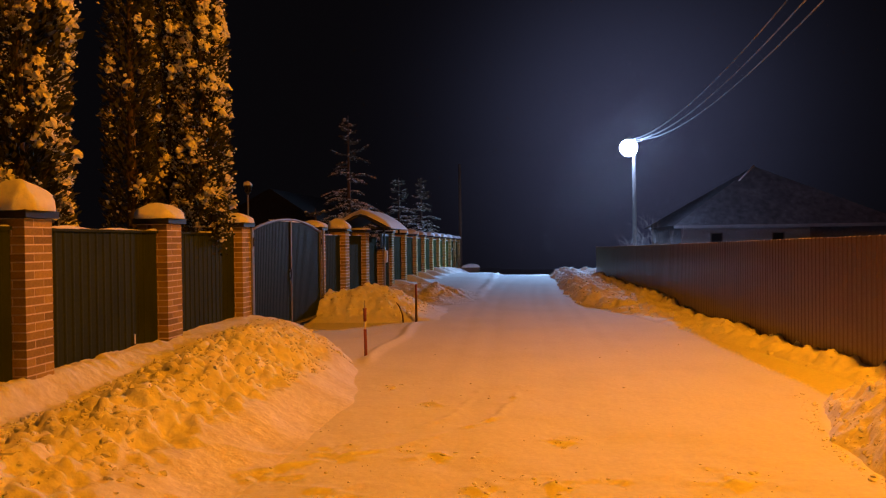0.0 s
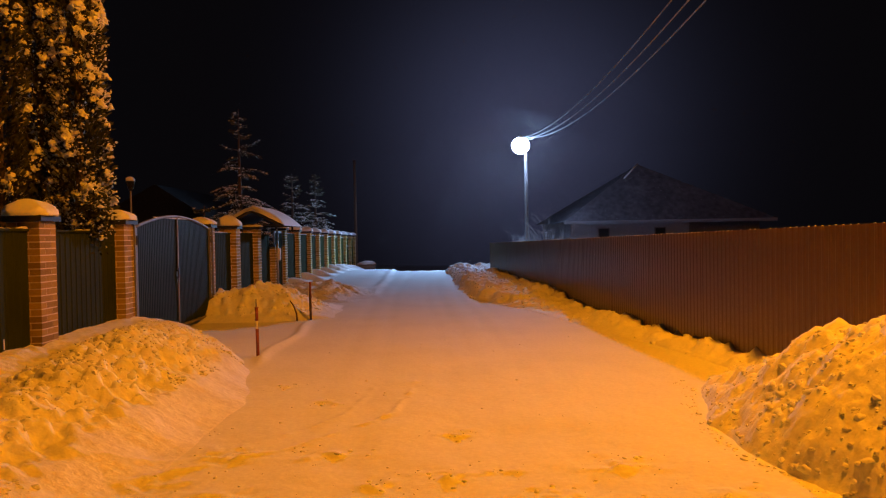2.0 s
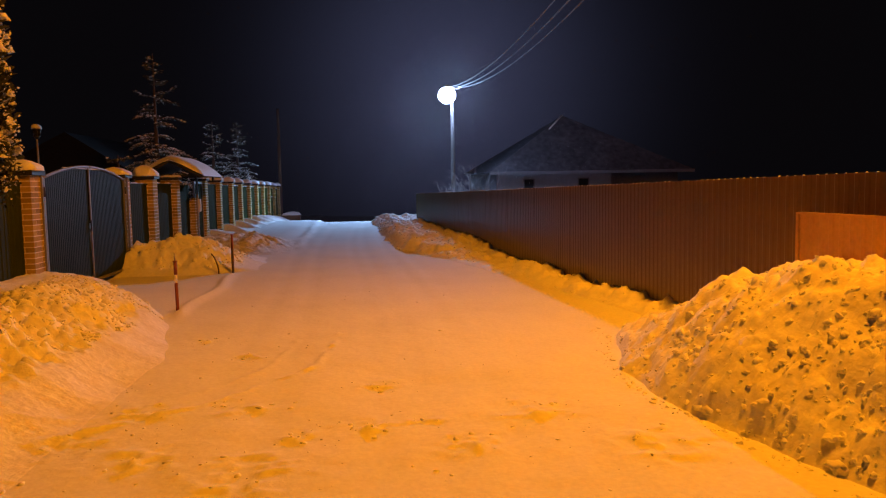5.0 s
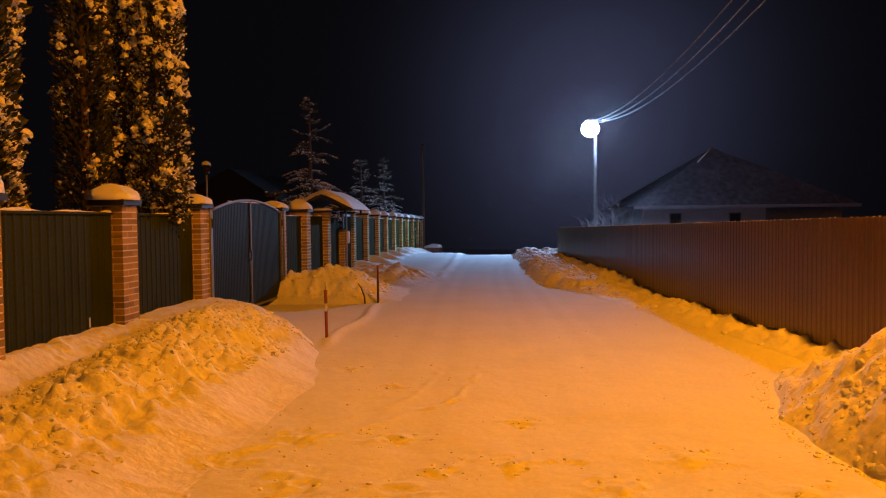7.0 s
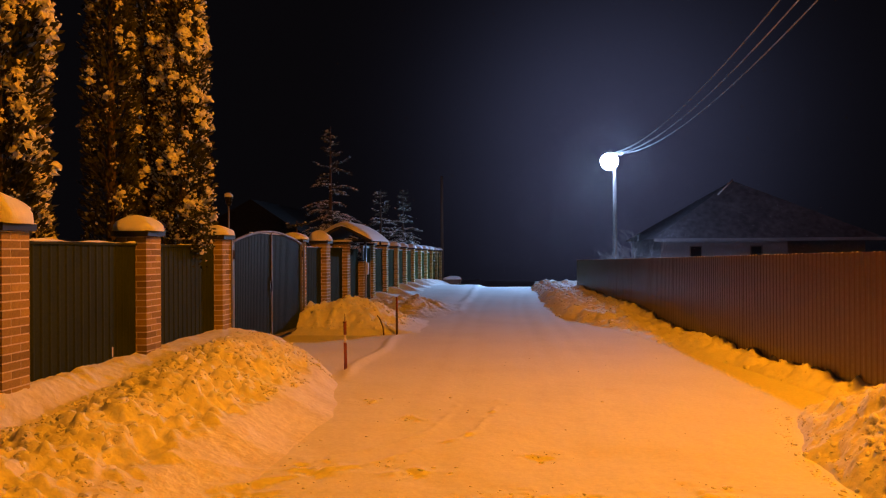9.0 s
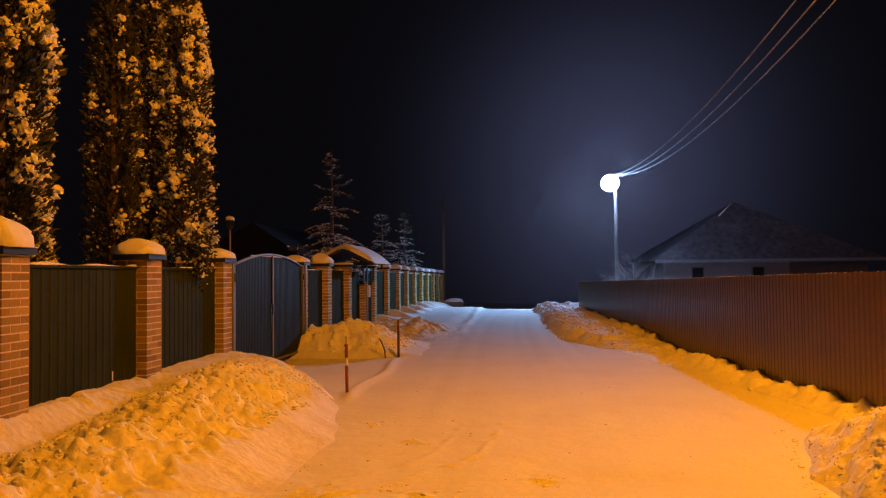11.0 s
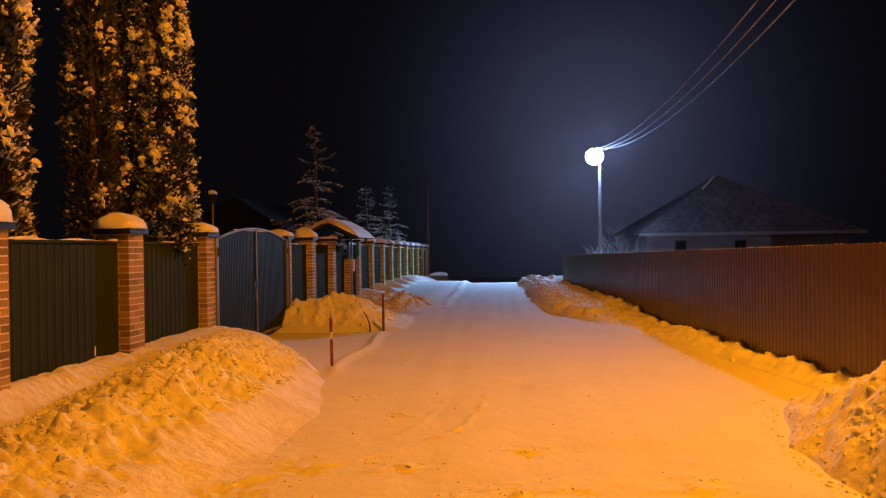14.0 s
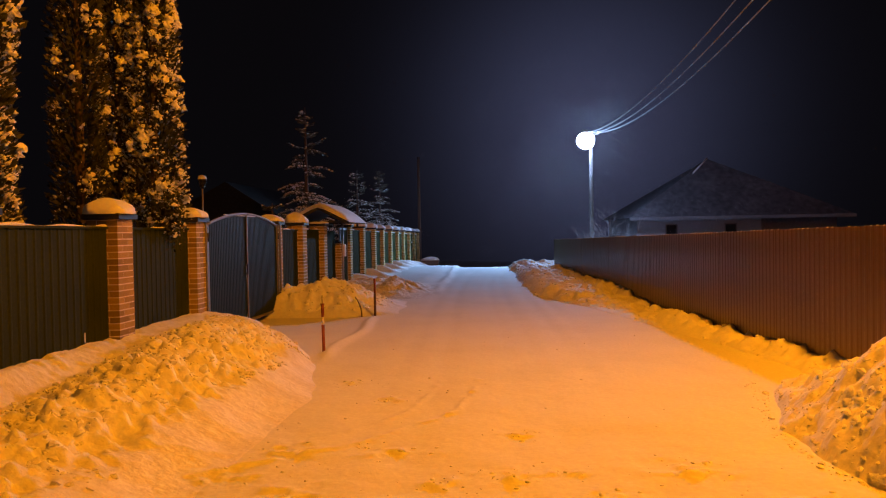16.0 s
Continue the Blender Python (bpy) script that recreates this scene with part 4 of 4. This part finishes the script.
def shrub(x, y, h, r, seed, label, z0=None):
    rng = random.Random(seed)
    t = empty("bare_shrub", pose(x, y, ground_z(x, y) if z0 is None else z0), label, "shrub")
    bv, bf = [], []

    def grow(p, d, L, rad, depth):
        q = p + d * L
        v, f = tube([p, (p + q) / 2 + Vector((rng.gauss(0, 0.04), rng.gauss(0, 0.04), 0)) * L, q], [rad, rad * 0.8, rad * 0.6], 4)
        b = len(bv)
        bv.extend(v)
        bf.extend(tuple(b + i for i in k) for k in f)
        if depth:
            for _ in range(rng.randint(3, 4)):
                grow(p.lerp(q, rng.uniform(0.4, 1.0)), (d + Vector((rng.gauss(0, 0.6), rng.gauss(0, 0.6), rng.uniform(-0.2, 0.4)))).normalized(), L * rng.uniform(0.5, 0.75), rad * 0.6, depth - 1)

    for _ in range(6):
        grow(Vector((rng.gauss(0, r * 0.2), rng.gauss(0, r * 0.2), -0.1)), Vector((rng.gauss(0, 0.45), rng.gauss(0, 0.45), 1)).normalized(), h * 0.5, 0.011, 3)
    tagged(put("twig_crown", mesh("twig_crown", bv, bf), TWIG, t, "frosted thin branches"), kind="stuff")


columnar_tree(-5.45, 7.5, 0.54, 6.6, 15000, 8800, 11, "tall columnar thuja laden with snow, behind the fence")
columnar_tree(-5.78, 10.4, 0.37, 7.0, 7000, 1000, 12, "tall dark columnar thuja with little snow")
columnar_tree(-5.55, 11.1, 0.31, 6.9, 7000, 2600, 13, "tall slim columnar thuja with snow clumps")
columnar_tree(-5.06, 11.2, 0.40, 7.2, 12000, 7600, 14, "tall columnar thuja laden with snow, leaning over the fence", (0.57, -0.78, 1.72))
spruce(-6.6, 27.0, 6.0, 1.75, 21, 1.0, "young spruce with snow on its boughs, behind the fence")
spruce(-6.0, 41.0, 5.1, 1.6, 22, 1.0, "frosted spruce behind the fence")
spruce(-6.0, 20.6, 2.3, 0.9, 24, 1.0, "low snowy young spruce behind the fence")
spruce(-6.35, 36.0, 4.5, 1.6, 23, 1.0, "small frosted spruce behind the fence")


def halo_backdrop():
    """An added glowing band far round the place, painted with the sky's colour and lamp halo; it hides where the ground
    ends.
    """
    m = bpy.data.materials.new("painted_halo_band")
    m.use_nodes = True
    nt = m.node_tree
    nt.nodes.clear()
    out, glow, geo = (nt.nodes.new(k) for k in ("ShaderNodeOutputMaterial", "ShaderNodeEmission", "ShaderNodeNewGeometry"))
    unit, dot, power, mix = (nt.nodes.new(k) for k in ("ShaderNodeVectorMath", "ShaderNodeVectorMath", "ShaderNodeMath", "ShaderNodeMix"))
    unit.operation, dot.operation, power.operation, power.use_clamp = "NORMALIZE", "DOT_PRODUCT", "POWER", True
    dot.inputs[1].default_value, power.inputs[1].default_value = toward.inputs[1].default_value, halo_falloff.inputs[1].default_value
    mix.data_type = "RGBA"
    mix.inputs[6].default_value, mix.inputs[7].default_value = halo_mix.inputs[6].default_value, halo_mix.inputs[7].default_value
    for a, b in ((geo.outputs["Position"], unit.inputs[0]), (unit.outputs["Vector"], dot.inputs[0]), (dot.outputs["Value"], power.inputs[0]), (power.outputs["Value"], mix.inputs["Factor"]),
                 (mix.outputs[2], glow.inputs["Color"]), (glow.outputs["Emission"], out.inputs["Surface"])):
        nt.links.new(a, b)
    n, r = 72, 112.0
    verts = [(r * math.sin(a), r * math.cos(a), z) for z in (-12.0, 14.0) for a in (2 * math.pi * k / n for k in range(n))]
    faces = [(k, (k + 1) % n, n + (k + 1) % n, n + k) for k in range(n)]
    tagged(put("backdrop", mesh("backdrop", verts, faces, True), m), "glowing band painted with the sky's lamp halo", "backdrop", kind="structure")


halo_backdrop()
shrub(5.75, 35.5, 3.0, 1.2, 31, "frosted bare shrub behind the brown fence")
shrub(4.25, 36.0, 2.2, 0.5, 32, "small frosted shrub behind the brown fence")


# ---- house beyond the brown fence ----
def house():
    h = empty("house", pose(0, 0, 0), "low house with a snow-dusted hip roof beyond the fence", "house")
    x0, x1, y0, y1, eave = 8.35, 21.5, 46.0, 58.0, 2.33
    part("wall", boxed(x0 + 0.5, 16.2, y0 + 0.5, y1 - 0.5, -1.5, eave), WALL_PLASTER, h, "grey plastered wall")
    # Set-back wall has a darker material, which puts the recess's shade into colour.
    part("wall", boxed(16.2, x1 - 0.5, y0 + 1.4, y1 - 0.5, -1.5, eave - 0.01), DARK_WALL, h, "recessed wall with its shade put into the colour")
    bm = bmesh.new()
    ridge = [bm.verts.new((13.9, 49.5, 6.05)), bm.verts.new((15.4, 54.0, 6.05))]
    c = [bm.verts.new(v) for v in ((x0, y0, eave), (x1, y0, eave), (x1, y1, eave), (x0, y1, eave))]
    bm.faces.new((c[0], c[1], ridge[0]))
    bm.faces.new((c[1], c[2], ridge[1], ridge[0]))
    bm.faces.new((c[2], c[3], ridge[1]))
    bm.faces.new((c[3], c[0], ridge[0], ridge[1]))
    bm.faces.new((c[3], c[2], c[1], c[0]))
    bmesh.ops.recalc_face_normals(bm, faces=bm.faces)
    part("roof", bm, ROOF, h, "dark roof thinly dusted with snow")
    part("fascia", boxed(x0, x1, y0 - 0.03, y0 + 0.02, eave - 0.16, eave + 0.03), WALL_PLASTER, h, "grey eaves board")
    bar("ridge_cap", [(12.75, 48.6, 5.1), (13.9, 49.48, 6.1)], 0.045, CAP_SNOW, h, "strip of snow on the hip", 6)
    for x in (10.9, 14.4):
        w = part("window", boxed(x - 0.3, x + 0.3, y0 + 0.47, y0 + 0.52, 1.0, 1.85), GLASS_DARK, h, "dark window")
        for a, b in ((-0.36, -0.3), (0.3, 0.36)):
            part("frame", boxed(x + a, x + b, y0 + 0.44, y0 + 0.5, 0.94, 1.91), DARK_WALL, w)
        for a, b in ((0.94, 1.0), (1.85, 1.91)):
            part("frame", boxed(x - 0.3, x + 0.3, y0 + 0.44, y0 + 0.5, a, b), DARK_WALL, w)


ROOF = material("roof_sheet", (0.09, 0.09, 0.1), 0.8, grain=0.3, grain_scale=3, stain=0.7, stain_scale=0.6, stain_colour=(0.15, 0.15, 0.165), bump=0.2, spec=0.1)
house()

def yard_house():
    """Dark gabled house that barely shows behind the pillared fence."""
    h = empty("house", pose(-13.2, 36.0, 0.2), "dark gabled house in the yard behind the pillared fence", "house")
    part("wall", boxed(-3.2, 3.2, 0.4, 9.0, -0.3, 2.0), NIGHT_BOARDS, h, "dark board wall")
    bm = bmesh.new()
    a = [bm.verts.new(v) for v in ((-3.7, 0, 1.95), (3.7, 0, 1.95), (0.4, 0, 4.1))]
    b = [bm.verts.new(v) for v in ((-3.7, 9.4, 1.95), (3.7, 9.4, 1.95), (0.4, 9.4, 4.1))]
    bm.faces.new(a[::-1])
    bm.faces.new(b)
    for i in range(3):
        bm.faces.new((a[i], a[(i + 1) % 3], b[(i + 1) % 3], b[i]))
    bmesh.ops.recalc_face_normals(bm, faces=bm.faces)
    part("roof", bm, NIGHT_BOARDS, h, "dark gable roof")


yard_house()

# snow-topped box by the far end of the fence
bx = empty("roadside_bench", pose(-3.6, 44.5, ground_z(-3.6, 44.5)), "low dark roadside bench topped with snow", "bench")
part("seat", boxed(-0.55, 0.55, -0.2, 0.2, 0.30, 0.36, 0.01), WOOD, bx)
part("side", boxed(-0.5, -0.42, -0.18, 0.18, -0.1, 0.30), WOOD, bx)
part("side", boxed(0.42, 0.5, -0.18, 0.18, -0.1, 0.30), WOOD, bx)
part("apron", boxed(-0.42, 0.42, -0.17, -0.13, 0.0, 0.30), WOOD, bx)
put("snow_cap", dome(1.15, 0.46, 0.16, 0.05, 5.0, 12), CAP_SNOW, bx, "cap of snow", pose(0, 0, 0.362))


# ---- loose clods of snow on the road and on the heaps ----
def clod_shape(seed, detail):
    bm = bmesh.new()
    bmesh.ops.create_icosphere(bm, subdivisions=detail, radius=1.0)
    for v in bm.verts:
        n = v.co.normalized()
        k = 1 + 0.55 * noise.noise(n * 1.2 + Vector((seed, 0, 0))) + 0.4 * noise.noise(n * 2.4 + Vector((0, seed, 0)))
        v.co = n * k
        v.co.z *= 0.78
    me = bpy.data.meshes.new("snow_lump")
    bm.to_mesh(me)
    bm.free()
    me.polygons.foreach_set("use_smooth", [True] * len(me.polygons))
    me.materials.append(SNOW)
    return me


SHAPES = [clod_shape(s * 3.7, 2) for s in range(7)]
FINE = [clod_shape(s * 5.1, 1) for s in range(5)]


def turned(rng, p, s):
    return Matrix.LocRotScale(p, Euler((rng.uniform(-0.6, 0.6), rng.uniform(-0.6, 0.6), rng.uniform(0, 6.28))), (s * rng.uniform(0.8, 1.3), s * rng.uniform(0.8, 1.3), s * rng.uniform(0.7, 1.05)))


def clods(name, count, where, sizes, mat, seed, label, parent=None):
    rng = random.Random(seed)
    verts, faces = [], []
    while count:
        x, y, z = where(rng)
        if z is None:
            continue
        count -= 1
        s = rng.choice(sizes) * rng.uniform(0.6, 1.3)
        m, me, b = turned(rng, (x, y, z - s * 0.25), s), rng.choice(FINE), len(verts)
        verts += [m @ v.co for v in me.vertices]
        faces += [tuple(b + i for i in f.vertices) for f in me.polygons]
    ob = put(name, mesh(name, verts, faces, name == "snow_clods"), mat, parent, "" if parent is None else label)
    return tagged(ob, kind="stuff") if parent is not None else tagged(ob, label, "snow clods", kind="stuff")


def big_lumps(parent, count, where, lo, hi, seed):
    rng = random.Random(seed)
    while count:
        x, y, z = where(rng)
        if z is None:
            continue
        count -= 1
        s = lo + (hi - lo) * rng.random() ** 2
        put("snow_lump", rng.choice(SHAPES), None, parent, m=turned(rng, (x, y, z - s * 0.5), s))


def on_road(rng):
    if rng.random() < 0.72:
        cx, cy, r = rng.choice(SCUFFS)
        x, y = cx + rng.gauss(0, r), cy + rng.gauss(0, r * 0.8)
    else:
        x, y = rng.uniform(-2.2, 2.2), 3.2 + 9 * rng.random() ** 2
    return x, y, ground_z(x, y)


def on_right_heap(rng):
    x, y = rng.uniform(2.2, 3.95), rng.uniform(1.5, 8.4)
    h = right_pile_h(x, y)
    return x, y, (h if h > 0.02 else None)


def right_foot(rng):
    y = rng.uniform(2.5, 8)
    x = along([(1, 3.0), (3.4, 2.72), (4.2, 2.48), (5.4, 2.24), (6.4, 2.32), (7.6, 2.7)], y) - abs(rng.gauss(0, 0.07))
    return x, y, ground_z(x, y)


def on_left_bank(rng):
    x, y = rng.uniform(-4.1, -2.3), rng.uniform(2.0, 11.5)
    h = left_bank_h(x, y)
    if noise.noise((x * 1.3, y * 1.3, 5.0)) < 0.05 and x > -2.65:
        return x, y, None
    return x, y, (h if h > 0.03 else None)


def on_crest(rng):
    x, y = rng.gauss(-3.1, 0.4), rng.uniform(2.5, 9.6)
    return x, y, left_bank_h(x, y) if -3.75 < x < -2.45 else None


def on_berm(rng):
    y = rng.uniform(8, 34)
    x = rng.uniform(0.5, right_fence_x(y) - 0.05)
    h = right_berm_h(x, y)
    return x, y, (h if h > 0.02 else None)


def on_gate_heap(rng):
    x, y = rng.uniform(-4.3, -2.2), rng.uniform(14.9, 18)
    h = gate_heap_h(x, y)
    return x, y, (h if h > 0.05 else None)


clods("snow_clods", 380, on_road, (0.006, 0.009, 0.012, 0.02), SNOW, 41, "small loose clods of snow on the road")
clods("snow_crumbs", 2800, on_right_heap, (0.008, 0.012, 0.018, 0.026), BANK_SNOW, 42, "crumbs of broken snow", RIGHT_HEAP)
clods("foot_crumbs", 200, right_foot, (0.008, 0.014, 0.022), SNOW, 47, "crumbs of broken snow", RIGHT_HEAP)
clods("snow_crumbs", 4500, on_left_bank, (0.008, 0.012, 0.02, 0.032), BANK_SNOW, 43, "crumbs of broken snow", LEFT_BANK)
clods("snow_clods", 900, on_berm, (0.02, 0.03, 0.045), SNOW, 44, "broken lumps of snow on the ridge")
clods("snow_clods", 420, on_gate_heap, (0.018, 0.03, 0.05), SNOW, 46, "broken lumps of snow on the heap beside the drive")
big_lumps(RIGHT_HEAP, 290, on_right_heap, 0.02, 0.062, 48)
big_lumps(LEFT_BANK, 290, on_crest, 0.02, 0.07, 49)


# ---- snow drifting through the lamplight ----
def snowfall():
    rng = np.random.default_rng(61)
    # Flakes are added thickly round the lamp so their lit specks form its halo.
    way = rng.normal(size=(100000, 3))
    way /= np.linalg.norm(way, axis=1)[:, None]
    near_lamp = np.array(LED_AT) + way * np.clip(rng.gamma(2.1, 2.3, (100000, 1)), 0.75, 16.0)
    street = np.column_stack([rng.uniform(-9, 9, 500), rng.uniform(14, 40, 500), rng.uniform(0.5, 11, 500)])
    p = np.vstack([near_lamp, street])
    p = p[np.linalg.norm(p - np.array(led.matrix_basis.translation), axis=1) > 1.5]
    p = p[(p[:, 2] > 0.3) & ~((p[:, 0] > 8.0) & (p[:, 1] > 45.5) & (p[:, 2] < 6.2))]
    # each flake is a small uneven tetrahedron
    corner = np.array([(1, 1, 1), (1, -1, -1), (-1, 1, -1), (-1, -1, 1)], float) * 0.5
    size = rng.uniform(0.003, 0.007, (len(p), 1, 1))
    verts = (p[:, None, :] + corner[None] * size * rng.uniform(0.4, 1.4, (len(p), 4, 3))).reshape(-1, 3)
    face = np.array([(0, 1, 2), (0, 3, 1), (0, 2, 3), (1, 3, 2)])
    faces = (face[None] + 4 * np.arange(len(p))[:, None, None]).reshape(-1, 3)
    me = bpy.data.meshes.new("snowflakes")
    me.from_pydata(verts.tolist(), [], faces.tolist())
    tagged(put("snowflakes", me, CAP_SNOW), "fine snowflakes in the air, crowded round the white lamp as its halo", "snowflakes", kind="stuff")


snowfall()
